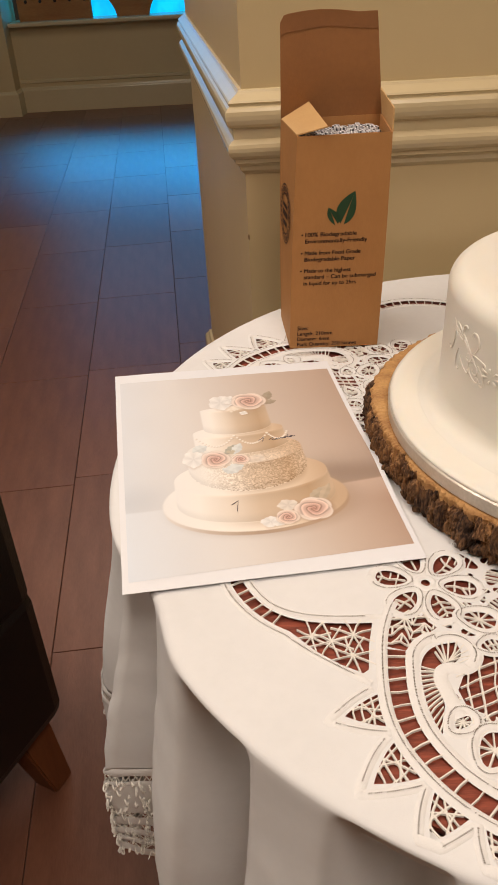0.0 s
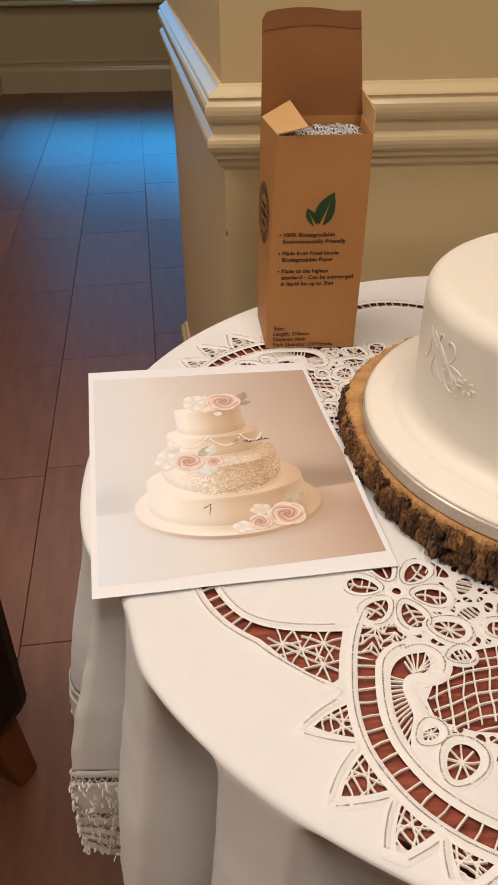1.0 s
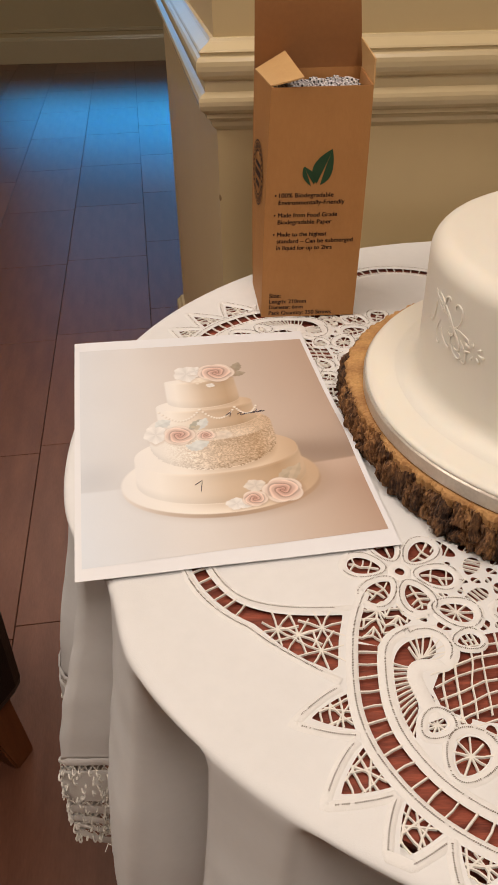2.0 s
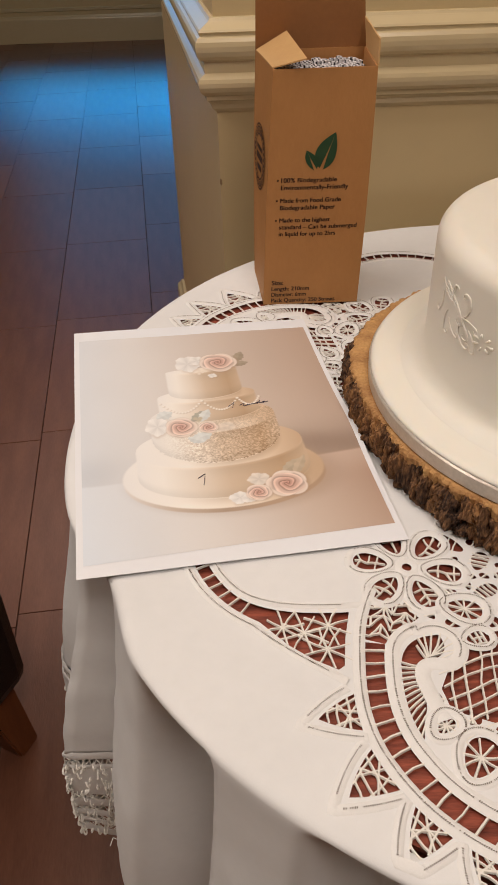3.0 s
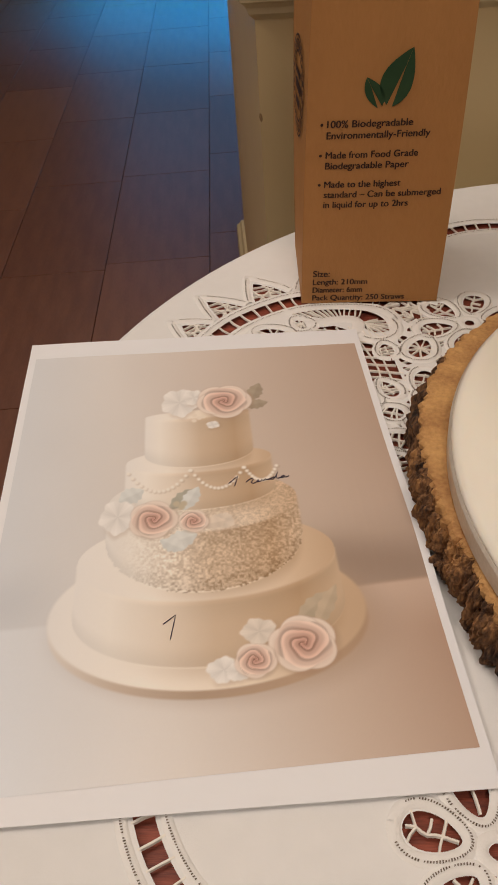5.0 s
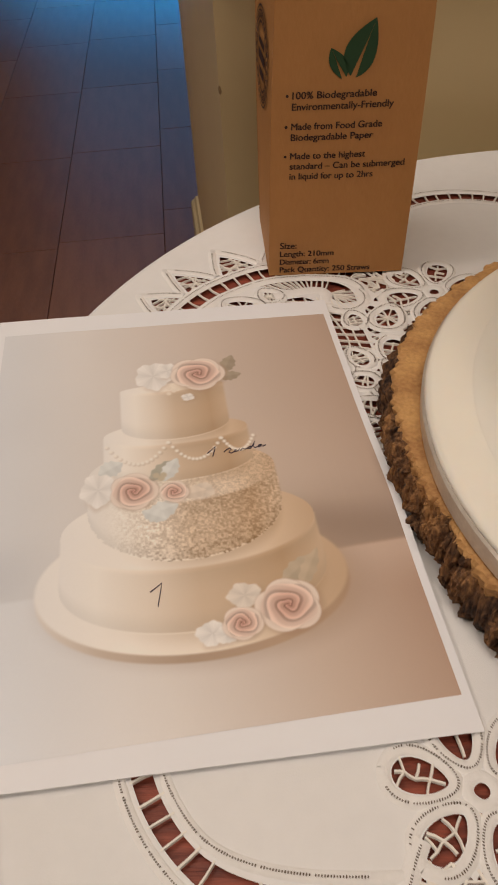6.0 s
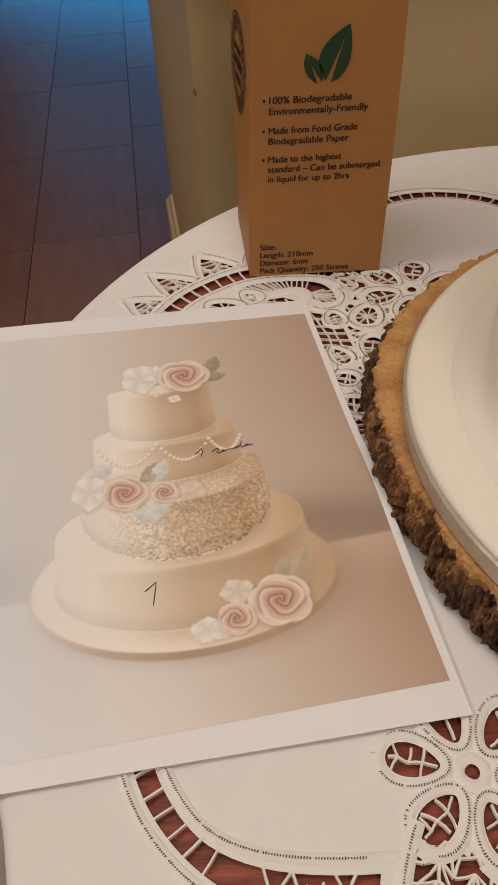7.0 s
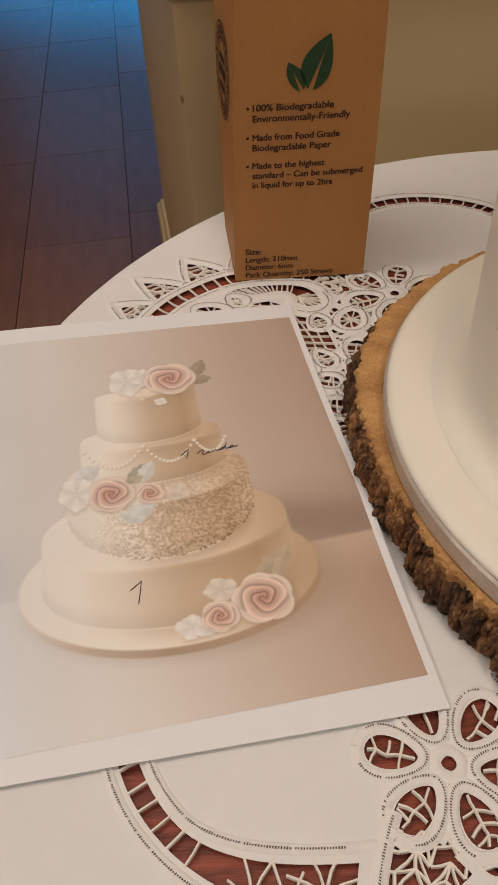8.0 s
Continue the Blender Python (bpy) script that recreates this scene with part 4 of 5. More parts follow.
for i in range(30):
    a0 = 2 * math.pi * i / 30
    q = [bx(-0.0009, 0.042 + r * math.cos(a), 0.1280 + r * math.sin(a)) for r, a in ((0.0248, a0), (0.0248, a0 + 0.12), (0.0215, a0 + 0.12), (0.0215, a0))]
    bm.faces.new([bm.verts.new(p) for p in q])
for y0, z0, y1, z1 in ((-0.012, 0.006, 0.012, 0.010), (-0.014, -0.003, 0.014, 0.003), (-0.010, -0.012, 0.010, -0.007)):
    q = [bx(-0.0009, 0.042 + y, 0.1280 + z) for y, z in ((y0, z0), (y1, z0), (y1, z1), (y0, z1))]
    bm.faces.new([bm.verts.new(p) for p in q])
part("printed_badge", bm, M_INK, BOX, "round dark printed badge")

# straws
bm = bmesh.new()
k = 10
ro, ri, hs = 0.0028, 0.0013, 0.199
rws = [[(r * math.cos(2 * math.pi * i / k), r * math.sin(2 * math.pi * i / k), z) for i in range(k)] for r, z in ((ro, 0), (ro, hs - 0.0), (ri, hs), (ri, hs - 0.02))]
vs = grid(bm, rws, True)
STRAW = part("paper_straw", bm, M_STRAW)
STRAW.data.materials.append(M_STRAW_DARK)
for i, p in enumerate(STRAW.data.polygons):
    # inner wall coloured near-black: the bore's shade is painted on
    if i >= 20:
        p.material_index = 1
    elif i < 10 and i % 4 == 0:
        p.material_index = 1
tagged(STRAW, "white paper straw with dark stripes standing in the box", "straw", "straws in the box")
first = True
for j in range(14):
    for i in range(14):
        u = 0.0050 + 0.00605 * i + (0.0030 if j % 2 else 0)
        v = 0.0050 + 0.00530 * j
        if u > BOXW - 0.0055 or v > BOXD - 0.006:
            continue
        foot_, head_ = bx(u, v, 0.003 + rng.uniform(-0.001, 0.002)), bx(u, v, BOXH)
        p = BOX.location + foot_
        tilt = math.atan2(head_.x - foot_.x, BOXH)
        m = Matrix.Translation(p) @ Matrix.Rotation(tilt, 4, "Y") @ Matrix.Rotation(rng.uniform(0, 6), 4, "Z")
        if first:
            STRAW.matrix_world = m
            first = False
        else:
            copy_thing(STRAW, m)

# ---- the printed sheet ----
PW, PH = 0.210, 0.297
TL, TR, BR, BL = Vector((-0.0305, 0.4345)), Vector((0.1820, 0.4460)), Vector((0.2245, 0.1518)), Vector((0.0170, 0.1278))


def sheet_z(p):
    """The sheet lies on the cloth, a little wavy, its left edge beyond the table and its outer corner lifted."""
    return ZC + 0.0016 + 0.0006 * noise.noise((p.x * 14, p.y * 14, 7.0)) + 0.0006


def on_sheet(u, v, up=0.0):
    a, b = u / PW, v / PH
    p = lerp(lerp(BL, BR, a), lerp(TL, TR, a), b)
    z = sheet_z(p) + 0.0045 * math.exp(-((b - 0.42) / 0.13) ** 2) * max(0.0, (a - 0.82) / 0.18) ** 2
    return Vector((p.x, p.y, z + up))


SHEET = thing("photo_print", "white paper print showing a tiered wedding cake", "paper sheet", at=(0, 0, 0))
bm = bmesh.new()
sheet(bm, lambda u, v: on_sheet(u * PW, v * PH), 40, 56, 0.0003, Z)
part("paper", bm, M_PAPER, SHEET, smooth=False)


# the picture printed on the sheet: inks worked out point by point on a fine grid
STEP = 0.00052
U0, U1, V0, V1 = 0.0045, 0.2062, 0.0098, 0.2812
nu, nv = int((U1 - U0) / STEP), int((V1 - V0) / STEP)
gu, gs = np.meshgrid(np.linspace(U0, U1, nu + 1), np.linspace(0, 1, nv + 1))
foot_v = 0.0098 + 0.028 * gu
gv = foot_v + (V1 - foot_v) * gs
ink = np.zeros((nv + 1, nu + 1, 3))
grain = np.random.RandomState(3)


def smooth(a, b, x):
    t = np.clip((x - a) / (b - a), 0, 1)
    return t * t * (3 - 2 * t)


def tones(x, stops):
    """Colours along x, stop by stop."""
    xs = [q[0] for q in stops]
    return np.stack([np.interp(x, xs, [q[1][k] for q in stops]) for k in range(3)], -1)


def lay(mask, colour):
    global ink
    ink = ink * (1 - mask[..., None]) + np.asarray(colour) * mask[..., None]


def coarse(k, seed):
    """Soft blotches, k cells across."""
    g = np.random.RandomState(seed).rand(k + 2, k + 2)
    x, y = gu / 0.21 * k * 0.99, gv / 0.297 * k * 0.99
    i, j = x.astype(int), y.astype(int)
    fx, fy = smooth(0, 1, x - i), smooth(0, 1, y - j)
    return (g[j, i] * (1 - fx) + g[j, i + 1] * fx) * (1 - fy) + (g[j + 1, i] * (1 - fx) + g[j + 1, i + 1] * fx) * fy


# wall and table of the photo, parted by a soft bent line
lay(np.ones_like(gu), tones(gu / 0.21 + 0.10 * (gv / 0.297 - 0.5), [(0.0, (0.68, 0.69, 0.70)), (0.3, (0.69, 0.655, 0.62)), (0.65, (0.62, 0.535, 0.47)), (1.0, (0.53, 0.43, 0.365))]))
horizon = 0.0830 + 0.060 * gu - 0.0012 * np.sin(gu * 60)
above = gv - horizon
gloom = smooth(0.050, 0.0, above - 0.12 * (0.205 - gu)) * smooth(0.120, 0.178, gu)
lay(0.62 * gloom, (0.33, 0.265, 0.225))
lay(0.35 * smooth(0.020, 0.0, np.abs(above - 0.30 * (0.205 - gu) - 0.008)) * smooth(0.130, 0.165, gu), (0.30, 0.235, 0.195))
lay(0.30 * smooth(0.030, 0.0, np.abs(above - 0.012)) * smooth(0.05, 0.01, gu), (0.45, 0.46, 0.48))
lay(smooth(0.0012, -0.0016, above), tones(gu / 0.21 - 0.30 * (0.06 - gv) / 0.3, [(0.0, (0.71, 0.735, 0.76)), (0.40, (0.725, 0.69, 0.655)), (0.72, (0.61, 0.515, 0.445)), (1.0, (0.50, 0.375, 0.305))]))
lay(0.5 * smooth(0.030, 0.0, -above) * smooth(0.0, 0.002, -above) * smooth(0.12, 0.18, gu), (0.66, 0.55, 0.475))


def ellipse(cu, cv, a, b, soft=0.0007):
    q = np.sqrt(((gu - cu) / a) ** 2 + ((gv - cv) / b) ** 2)
    return smooth(soft, -soft, (q - 1) * min(a, b))


CREAM = [(0.0, (0.80, 0.775, 0.74)), (0.14, (0.85, 0.81, 0.745)), (0.32, (0.78, 0.70, 0.605)), (0.52, (0.645, 0.525, 0.405)), (0.84, (0.535, 0.40, 0.28)), (1.0, (0.61, 0.485, 0.365))]
LIGHT = [(0.0, (0.80, 0.775, 0.74)), (0.30, (0.88, 0.83, 0.755)), (0.60, (0.83, 0.735, 0.62)), (0.84, (0.69, 0.555, 0.42)), (1.0, (0.60, 0.46, 0.335))]
# shadow under the board, the board's edge, its top
lay(0.50 * ellipse(0.112, 0.0790, 0.072, 0.0370, 0.007), (0.42, 0.33, 0.275))
lay(ellipse(0.1050, 0.0800, 0.0710, 0.0368), tones(gu, [(0.03, (0.73, 0.69, 0.64)), (0.065, (0.58, 0.49, 0.41)), (0.10, (0.47, 0.37, 0.29)), (0.14, (0.50, 0.38, 0.29)), (0.176, (0.46, 0.345, 0.26))]))
lay(ellipse(0.1045, 0.0852, 0.0715, 0.0380), tones((gu - 0.0330) / 0.143, LIGHT))
lay(0.45 * ellipse(0.145, 0.0800, 0.030, 0.028, 0.012), (0.52, 0.39, 0.28))


def tier(u0, u1, vt, vb, depth_t, depth_b, lean=0.0, rough=0.0, shade=0.5):
    """One tier seen from above: its side with a bowed foot, a bright rim, then its top."""
    c, a = (u0 + u1) / 2, (u1 - u0) / 2
    x = (gu - c) / a
    bow = np.sqrt(np.clip(1 - x * x, 0, 1))
    foot, rim_ = vb - depth_b * bow + lean * x, vt - depth_t * bow + lean * x
    inside_ = smooth(1 + 0.0009 / a, 1 - 0.0009 / a, np.abs(x))
    ragged = 0.0
    if rough:
        r = grain.rand(*gu.shape)
        r2 = grain.rand(gu.shape[0] // 2 + 1, gu.shape[1] // 2 + 1).repeat(2, 0).repeat(2, 1)[:gu.shape[0], :gu.shape[1]]
        r2 = (r2 + np.roll(r2, 1, 0) + np.roll(r2, 1, 1)) / 3
        ragged = 0.0022 * (r2 - 0.5)
    ins = inside_ * smooth(-0.0005, 0.0005, gv - foot - ragged) * smooth(0.0005, -0.0005, gv - vt - lean * x)
    lay(shade * smooth(-0.010, 0.0, gv - foot) * smooth(0.0, -0.001, gv - foot) * smooth(1.05, 0.85, np.abs(x)) * smooth(-0.8, 0.3, x), (0.46, 0.335, 0.23))
    col = tones((x + 1) / 2, CREAM)
    low_ = np.clip((gv - foot) / np.maximum(rim_ - foot, 1e-4), 0, 1)
    col = col * (0.90 + 0.10 * smooth(0.0, 0.35, low_) - 0.07 * smooth(0.55, 0.92, low_) * smooth(-0.7, 0.2, x))[..., None]
    if rough:
        k = rough * (0.7 * r + 0.8 * r2 - 0.74) * smooth(-0.95, -0.3, x)
        spark = smooth(0.62, 0.74, r2) * smooth(-0.8, -0.2, x) * 0.13
        pit = smooth(0.40, 0.28, r2) * smooth(-0.8, -0.2, x) * (0.05 + 0.12 * smooth(0.5, 0.0, low_))
        col = col * (0.97 + (k + spark - pit)[..., None] * np.array([0.85, 0.95, 1.05]))
    glint = 0.13 * smooth(0.0035, 0.0, np.abs(gv - rim_)) * smooth(-0.9, -0.2, x) * (not rough)
    lay(ins, np.clip(col * (1 + glint[..., None]), 0, 0.9))
    top = inside_ * smooth(-0.0010, 0.0010, gv - rim_) * smooth(0.0006, -0.0006, gv - vt - depth_t * bow - lean * x)
    shine = tones((x + 1) / 2, LIGHT)
    if rough:
        shine = shine * (0.95 + k[..., None])
    lay(top, np.clip(shine, 0, 0.9))


tier(0.0440, 0.1675, 0.1165, 0.0880, 0.0250, 0.0300, 0.0012)
tier(0.0570, 0.1540, 0.1520, 0.1305, 0.0200, 0.0340, 0.0005, 0.34)
tier(0.0655, 0.1440, 0.1825, 0.1600, 0.0095, 0.0135, 0.0010)
tier(0.0755, 0.1352, 0.2200, 0.1890, 0.0035, 0.0120, 0.0010)
# strings of pearls
for c, w, dp in ((0.0835, 0.0165, 0.014), (0.1145, 0.0140, 0.014), (0.1375, 0.0085, 0.010)):
    for i in range(15):
        t = -1 + 2 * i / 14
        lay(0.35 * ellipse(c + w * t + 0.0006, 0.1745 - dp * (1 - t * t) - 0.0007, 0.0012, 0.0012), (0.42, 0.32, 0.24))
        lay(0.95 * ellipse(c + w * t, 0.1745 - dp * (1 - t * t), 0.0009, 0.0010), (0.86, 0.82, 0.75))


def blossom(cu, cv, r, colour, lobes=5, turn=0.0, squash=0.85):
    x, y = gu - cu, (gv - cv) / squash
    q, a = np.hypot(x, y), np.arctan2(y, x)
    edge = r * (1 + 0.08 * np.cos(lobes * a + turn) + 0.035 * np.cos(11 * a + turn * 3))
    m = smooth(0.0006, -0.0006, q - edge)
    lay(0.35 * smooth(0.0025, -0.001, q - edge - 0.001) * smooth(-0.2, 0.5, np.cos(a + 0.8)), (0.45, 0.34, 0.26))
    vein = 0.95 + 0.05 * np.cos(lobes * a + turn) + 0.015 * np.cos(23 * a) * q / r
    lay(m, np.clip(np.asarray(colour) * (vein * (0.92 + 0.12 * q / r))[..., None], 0, 0.9))


def rose(cu, cv, r, turn=0.0, squash=0.95):
    """A sugar rose: a few broad outer petals round a tight spiral of thin petals with pale lips and dark gaps."""
    x, y = gu - cu, (gv - cv) / squash
    q, a = np.hypot(x, y), np.arctan2(y, x)
    lay(0.45 * smooth(1.22, 0.95, q / r) * smooth(-0.3, 0.5, np.cos(a + 0.9)), (0.42, 0.31, 0.235))
    for k, (off, size) in enumerate(((0.36, 0.66), (0.40, 0.62), (0.34, 0.66), (0.40, 0.60), (0.37, 0.64))):
        t = turn + 2.42 * k
        ox, oy = x - r * off * math.cos(t), y - r * off * math.sin(t)
        rad = np.hypot(ox, oy) / (r * size)
        m = smooth(1.0 + 0.0006 / (r * size), 1.0 - 0.0006 / (r * size), rad)
        lay(0.35 * smooth(1.14, 0.98, rad), (0.50, 0.37, 0.30))
        pale, deep = np.array((0.80, 0.705, 0.63)), np.array((0.63, 0.495, 0.42))
        lay(m, np.clip(deep + (pale - deep) * smooth(0.35, 0.95, rad)[..., None] * (0.95 + 0.10 * math.cos(t - 2.2)), 0, 0.9))
    n = q / (0.86 * r)
    phase = (3.1 * np.clip(n, 0.001, 2) ** 0.62 - 2 * (a - turn) / (2 * np.pi) + 0.12 * np.sin(3 * a + turn + 4 * n)) % 1.0
    lip = smooth(0.45, 0.78, phase) * smooth(1.0, 0.84, phase)
    gap = smooth(0.32, 0.06, phase) + smooth(0.86, 1.0, phase)
    body = tones(n, [(0.0, (0.50, 0.31, 0.26)), (0.45, (0.62, 0.44, 0.375)), (1.0, (0.74, 0.615, 0.54))])
    col = body * (1 + 0.22 * lip - 0.38 * np.clip(gap, 0, 1) * (1.05 - 0.5 * n))[..., None]
    lay(smooth(1.0, 0.93, n + 0.05 * np.sin(5 * a + turn)), np.clip(col, 0.05, 0.88))


def leaf(cu, cv, a, b, turn, colour):
    ct, st = math.cos(radians(turn)), math.sin(radians(turn))
    x, y = (gu - cu) * ct + (gv - cv) * st, -(gu - cu) * st + (gv - cv) * ct
    wid = b * np.clip(1 - (x / a) ** 2, 0, 1) * (1 + 0.10 * np.cos(x / a * 14))
    m = smooth(0.0005, -0.0005, np.abs(y) - wid) * (np.abs(x) < a)
    lay(m, np.asarray(colour) * (0.94 + 0.10 * smooth(-0.0008, 0.0008, y) + 0.03 * np.cos(x / a * 9))[..., None])


WHITE_, PALE, GREY = (0.82, 0.795, 0.76), (0.68, 0.695, 0.675), (0.43, 0.37, 0.295)
blossom(0.0955, 0.2310, 0.0105, WHITE_, 5, 1.0, 1.15)
blossom(0.1040, 0.2350, 0.0060, WHITE_, 4, 2.0, 1.1)
leaf(0.1400, 0.2375, 0.0090, 0.0045, 68, GREY)
leaf(0.1395, 0.2265, 0.0075, 0.0042, 10, GREY)
rose(0.1215, 0.2305, 0.0158)
for a, b in ((0.1040, 0.2190), (0.1065, 0.2165), (0.1035, 0.2145), (0.1088, 0.2175)):
    lay(ellipse(a, b, 0.0014, 0.0015), (0.80, 0.72, 0.62))
blossom(0.1140, 0.2102, 0.0036, WHITE_, 4, 2.0)
leaf(0.0690, 0.1585, 0.0075, 0.0055, 30, PALE)
leaf(0.0965, 0.1545, 0.0105, 0.0048, 40, (0.44, 0.43, 0.37))
leaf(0.1000, 0.1545, 0.0090, 0.0042, 62, PALE)
leaf(0.0945, 0.1280, 0.0085, 0.0055, 20, PALE)
leaf(0.0900, 0.1250, 0.0070, 0.0042, -30, PALE)
blossom(0.1150, 0.1380, 0.0062, (0.74, 0.66, 0.57), 4, 2.0)
leaf(0.1105, 0.1372, 0.0070, 0.0040, 8, (0.72, 0.635, 0.545))
blossom(0.0625, 0.1445, 0.0090, WHITE_, 5, 2.0, 1.2)
rose(0.0805, 0.1418, 0.0126, 1.4)
rose(0.1008, 0.1392, 0.0076, 2.6)
for a, b in ((0.0925, 0.1512), (0.0950, 0.1490), (0.0962, 0.1512)):
    lay(ellipse(a, b, 0.0018, 0.0019), (0.56, 0.50, 0.39))
leaf(0.1535, 0.0850, 0.0120, 0.0046, 40, (0.52, 0.45, 0.355))
leaf(0.1585, 0.0845, 0.0130, 0.0036, 62, (0.56, 0.475, 0.37))
blossom(0.1110, 0.0560, 0.0070, WHITE_, 4, 1.0)
blossom(0.1170, 0.0545, 0.0050, WHITE_, 3, 1.0)
blossom(0.1275, 0.0735, 0.0078, (0.76, 0.70, 0.63), 5, 3.0)
rose(0.1460, 0.0662, 0.0148, 0.7)
rose(0.1246, 0.0596, 0.0090, 3.6)
grey = ink.mean(-1, keepdims=True)
ink = grey + (ink - grey) * 0.95
# bluer to the left: cool light falling on the sheet is put into the ink
ink *= tones(gu / 0.21, [(0.0, (0.985, 1.02, 1.07)), (0.4, (1.0, 1.01, 1.03)), (1.0, (1.0, 0.985, 0.98))])
ink = np.clip(0.60 + (ink - 0.60) * 1.18, 0.02, 0.9)
ink *= (0.985 + 0.03 * coarse(9, 5) + 0.012 * (grain.rand(*gu.shape) - 0.5))[..., None]

idx = np.arange((nv + 1) * (nu + 1)).reshape(nv + 1, nu + 1)
quads = np.stack([idx[:-1, :-1], idx[:-1, 1:], idx[1:, 1:], idx[1:, :-1]], -1).reshape(-1, 4)
a_, b_ = gu / PW, gv / PH
px = (BL.x * (1 - a_) + BR.x * a_) * (1 - b_) + (TL.x * (1 - a_) + TR.x * a_) * b_
py = (BL.y * (1 - a_) + BR.y * a_) * (1 - b_) + (TL.y * (1 - a_) + TR.y * a_) * b_
lx, ly = np.linspace(U0, U1, 40), np.linspace(V0, V1, 56)
pz = np.array([[on_sheet(x, y).z for x in lx] for y in ly])
fi, fj = (gu - U0) / (U1 - U0) * 38.999, (gv - V0) / (V1 - V0) * 54.999
i0, j0 = fi.astype(int), fj.astype(int)
ti, tj = fi - i0, fj - j0
gz = (pz[j0, i0] * (1 - ti) + pz[j0, i0 + 1] * ti) * (1 - tj) + (pz[j0 + 1, i0] * (1 - ti) + pz[j0 + 1, i0 + 1] * ti) * tj + 0.00045
me = bpy.data.meshes.new("printed_picture")
me.from_pydata(np.stack([px.ravel(), py.ravel(), gz.ravel()], -1).tolist(), [], quads.tolist())
at = me.color_attributes.new("ink", "FLOAT_COLOR", "POINT")
at.data.foreach_set("color", np.concatenate([np.clip(ink, 0, 1).reshape(-1, 3), np.ones((ink.shape[0] * ink.shape[1], 1))], 1).astype(np.float32).ravel())
M_PRINT = mat("printed_ink", (0.7, 0.7, 0.7), None, 0.34, 40, spec=0.45)
nt = M_PRINT.node_tree
vc = nt.nodes.new("ShaderNodeVertexColor")
vc.layer_name = "ink"
nt.links.new(vc.outputs["Color"], nt.nodes["Principled BSDF"].inputs["Base Color"])
me.materials.append(M_PRINT)
pic = new("printed_picture", me)
pic.parent = SHEET
tagged(pic, "printed photo of a cream tiered cake with sugar roses")
P_PEN = mat("pen_ink", (0.03, 0.02, 0.06), None, 0.5, 90)


def pen(line, up=0.0022, w=0.00045):
    bm = bmesh.new()
    ribbon(bm, [on_sheet(a, b, 0.0009) for a, b in line], w, 0.00005)
    part("pen_stroke", bm, P_PEN, SHEET, "dark ink handwriting stroke")


pen([(0.0853, 0.0802), (0.0880, 0.0822), (0.0910, 0.0846), (0.0902, 0.0805), (0.0885, 0.0722)])
pen([(0.1199, 0.1631), (0.1222, 0.1652), (0.1250, 0.1680), (0.1240, 0.1645), (0.1228, 0.1608)])
# the handwritten word: r, e, n, d, a
pen([(0.1290, 0.1633), (0.1305, 0.1648), (0.1325, 0.1660), (0.1330, 0.1650), (0.1316, 0.1630), (0.1328, 0.1620), (0.1350, 0.1634), (0.1358, 0.1644), (0.1348, 0.1642), (0.1350, 0.1630), (0.1366, 0.1634), (0.1376, 0.1648), (0.1378, 0.1634), (0.1392, 0.1650), (0.1402, 0.1640)])
pen([(0.1402, 0.1640), (0.1420, 0.1650), (0.1440, 0.1660), (0.1428, 0.1655), (0.1418, 0.1645), (0.1432, 0.1642), (0.1446, 0.1662), (0.1462, 0.1695), (0.1450, 0.1660), (0.1456, 0.1646)])
pen([(0.1456, 0.1646), (0.1475, 0.1655), (0.1492, 0.1668), (0.1480, 0.1664), (0.1472, 0.1652), (0.1484, 0.1650), (0.1498, 0.1666), (0.1498, 0.1652), (0.1518, 0.1662)])

# ---- chair ----
CHAIR = thing("upholstered_chair", "dark brown leather chair with tapered wooden legs", "chair", at=(-0.202, 0.510, 0))
CHAIR.rotation_euler = (0, 0, radians(-25.6))
bm = bmesh.new()
box(bm, -0.50, 0.0, -0.50, 0.0, 0.150, 0.400, 0.022)
part("seat", bm, M_LEATHER, CHAIR, smooth=False)
bm = bmesh.new()
box(bm, -0.12, -0.001, -0.499, -0.001, 0.375, 0.92, 0.022)
part("backrest", bm, M_LEATHER, CHAIR)
bm = bmesh.new()
for a in (0.402,):
    tube(bm, [(-0.48, -0.004, a), (-0.024, -0.004, a), (-0.004, -0.024, a), (-0.004, -0.48, a)], 0.0025, 6)
part("piping", bm, M_LEATHER, CHAIR)
for x, y, sx, sy in ((-0.050, -0.055, 1, 1), (-0.45, -0.055, -1, 1), (-0.050, -0.44, 1, -1), (-0.45, -0.44, -1, -1)):
    bm = bmesh.new()
    rows = []
    for z, w in ((0.0, 0.020), (0.16, 0.031)):
        c = (x + sx * 0.02 * (1 - z / 0.16), y + sy * 0.02 * (1 - z / 0.16))
        rows.append([(c[0] - w, c[1] - w, z), (c[0] + w, c[1] - w, z), (c[0] + w, c[1] + w, z), (c[0] - w, c[1] + w, z)])
    vs = grid(bm, rows, True)
    bm.faces.new(vs[0][::-1])
    bm.faces.new(vs[1])
    bmesh.ops.bevel(bm, geom=bm.edges[:], offset=0.003, segments=2, affect="EDGES")
    part("leg", bm, M_LEG, CHAIR)

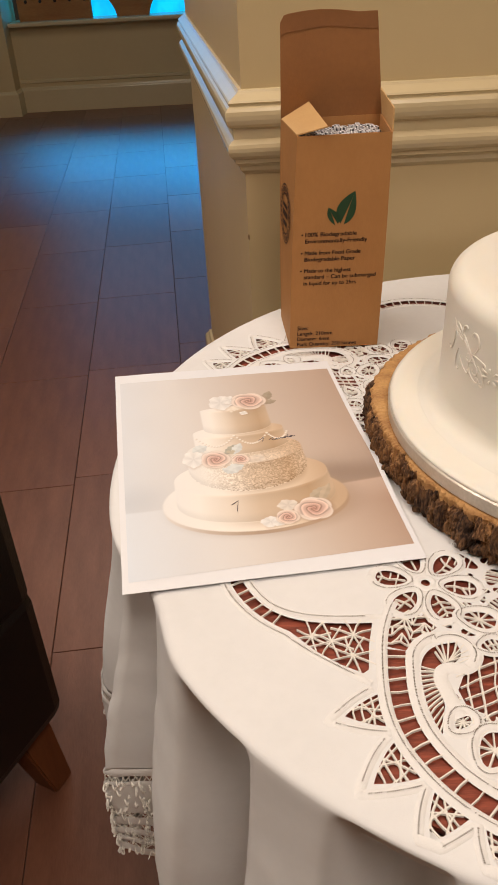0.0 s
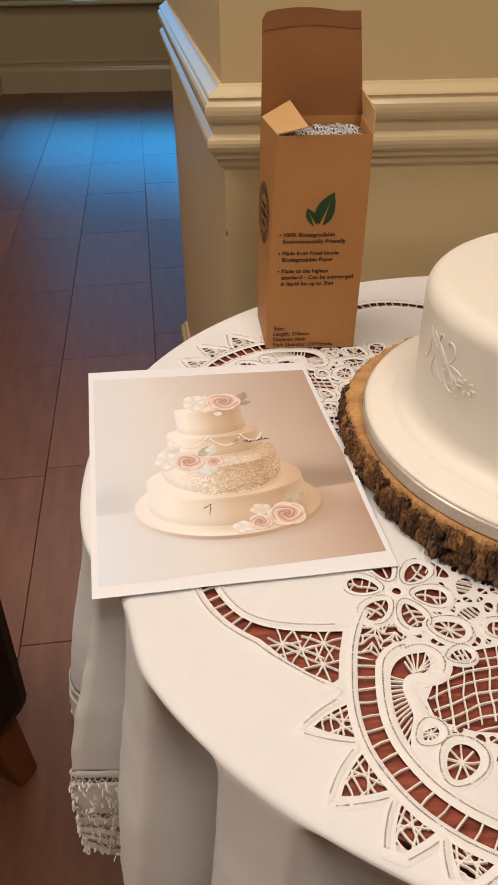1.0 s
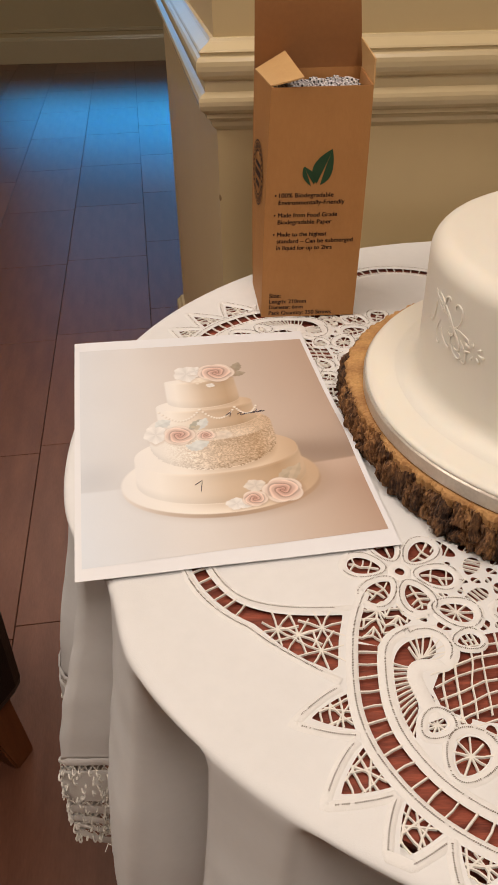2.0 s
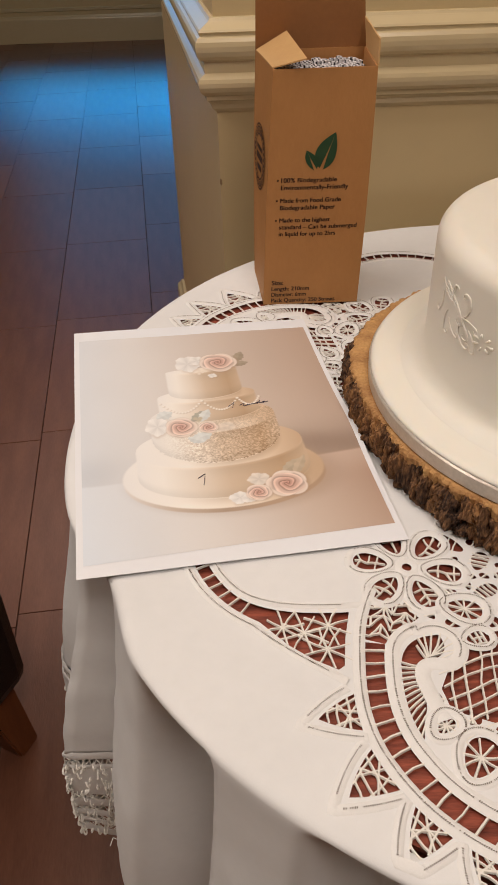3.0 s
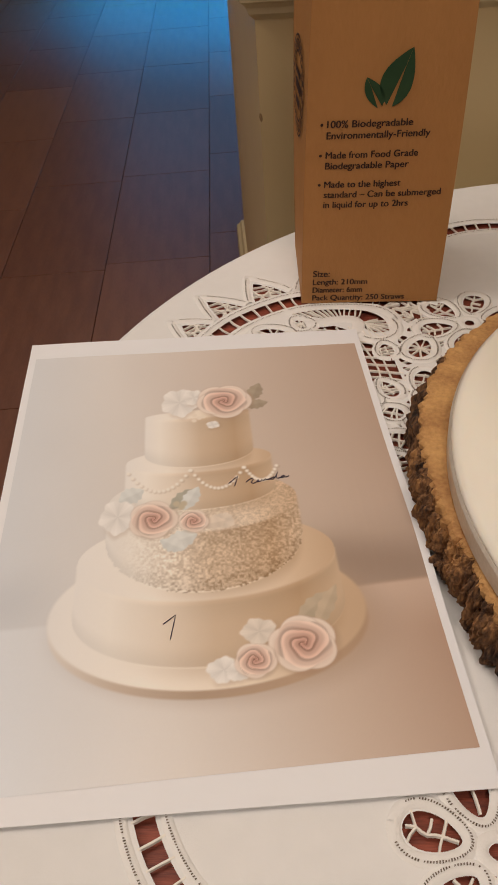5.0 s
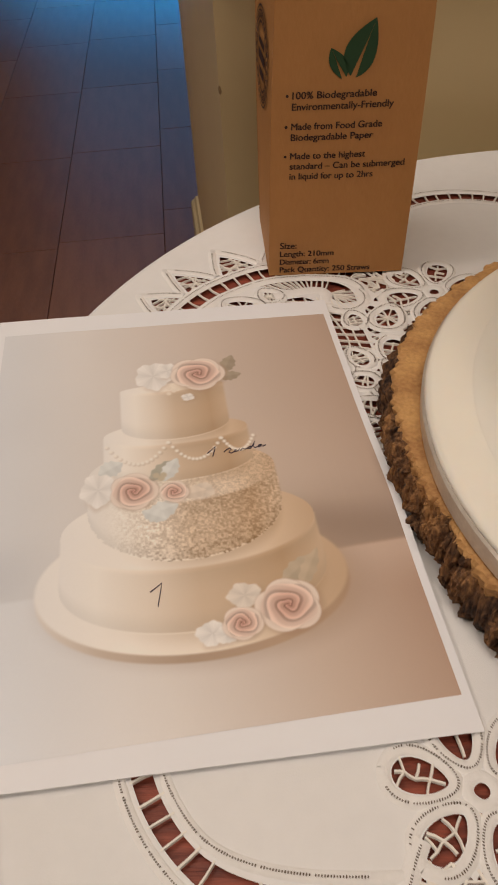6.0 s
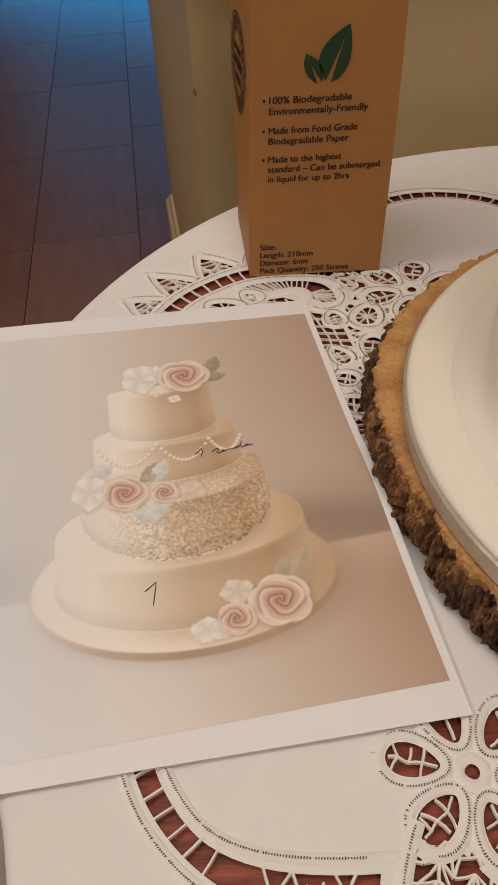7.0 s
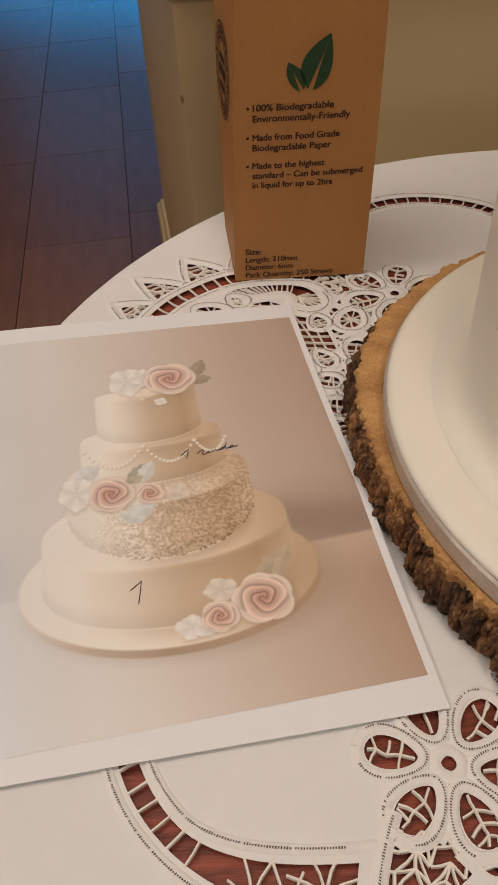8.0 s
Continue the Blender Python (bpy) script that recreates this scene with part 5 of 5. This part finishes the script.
# ---- panels standing on the window sill ----
for x0, x1, flare in ((-1.55, -1.015, 0.0), (-0.835, -0.60, 0.10)):
    P = thing("tan_panel", "tan brown panel with a row of dark studs on the sill", "panel", at=(0, 6.2, 0.6125))
    bm = bmesh.new()
    prof = [(x0, 0), (x1, 0)] + [(x1 + flare * (t / 6) ** 1.6, 0.17 * t / 6) for t in range(1, 7)] + [(x0 - flare * (t / 6) ** 1.6, 0.17 * t / 6) for t in range(6, 0, -1)]
    f0 = [bm.verts.new((a, 0, b)) for a, b in prof]
    f1 = [bm.verts.new((a, 0.03, b)) for a, b in prof]
    bm.faces.new(f0)
    bm.faces.new(f1[::-1])
    for i in range(len(prof)):
        j = (i + 1) % len(prof)
        bm.faces.new((f0[j], f0[i], f1[i], f1[j]))
    part("board", bm, M_TAN, P)
    k = int((x1 - x0) / 0.1)
    for i in range(k):
        bm = bmesh.new()
        bmesh.ops.create_uvsphere(bm, u_segments=8, v_segments=5, radius=0.012, matrix=Matrix.Translation((x0 + (i + 0.6) * (x1 - x0) / k, -0.002, 0.122)))
        part("stud", bm, M_STUD, P)

# small chip knocked out of the pier's corner
bm = bmesh.new()
bmesh.ops.create_icosphere(bm, subdivisions=2, radius=0.0026)
for v in bm.verts:
    v.co *= 1 + 0.35 * noise.noise(v.co * 400)
    v.co = Vector((v.co.x * 0.6 + CORNER[0] + 0.0008, v.co.y * 0.5 + CORNER[1] + 0.0006, v.co.z * 1.8 + 0.785))
chip = part("trim_chip", bm, mat("bare_plaster", (0.42, 0.30, 0.17), (0.20, 0.12, 0.06), 0.9, 300))
tagged(chip, "chipped bare plaster spot on the pier corner", "wall damage", kind="structure")

# ---- floor tiles ----
TURN_ = math.atan(0.105)
WT, LT, GAP = 0.283, 0.565, 0.0018
O = Vector((-0.2330, 2.80))
bm = bmesh.new()
box(bm, GAP / 2, WT - GAP / 2, GAP / 2, LT - GAP / 2, -0.006, 0.0, 0.0012)
plank = part("plank", bm, M_PLANK, FLOOR)
OFFS = (0.36, -0.18, -0.335, 0.30, 0.12, 0.42, 0.05, 0.2, 0.36)
first = True
for c in range(-10, 10):
    off = OFFS[c % 9] if c != -1 else -0.335
    for r in range(-9, 7):
        m = Matrix.Translation((O.x, O.y, 0)) @ Matrix.Rotation(TURN_, 4, "Z") @ Matrix.Translation((c * WT, r * LT + off, 0))
        q = m.translation
        if q.y > 6.1 or q.x < -3.0 or q.x > 1.9 or q.y < -1.9 or q.y > 1.0 and q.x > 0.7:
            continue
        if first:
            plank.matrix_world = m
            first = False
        else:
            ob = new("plank", plank.data)
            ob.parent = FLOOR
            ob.matrix_world = m
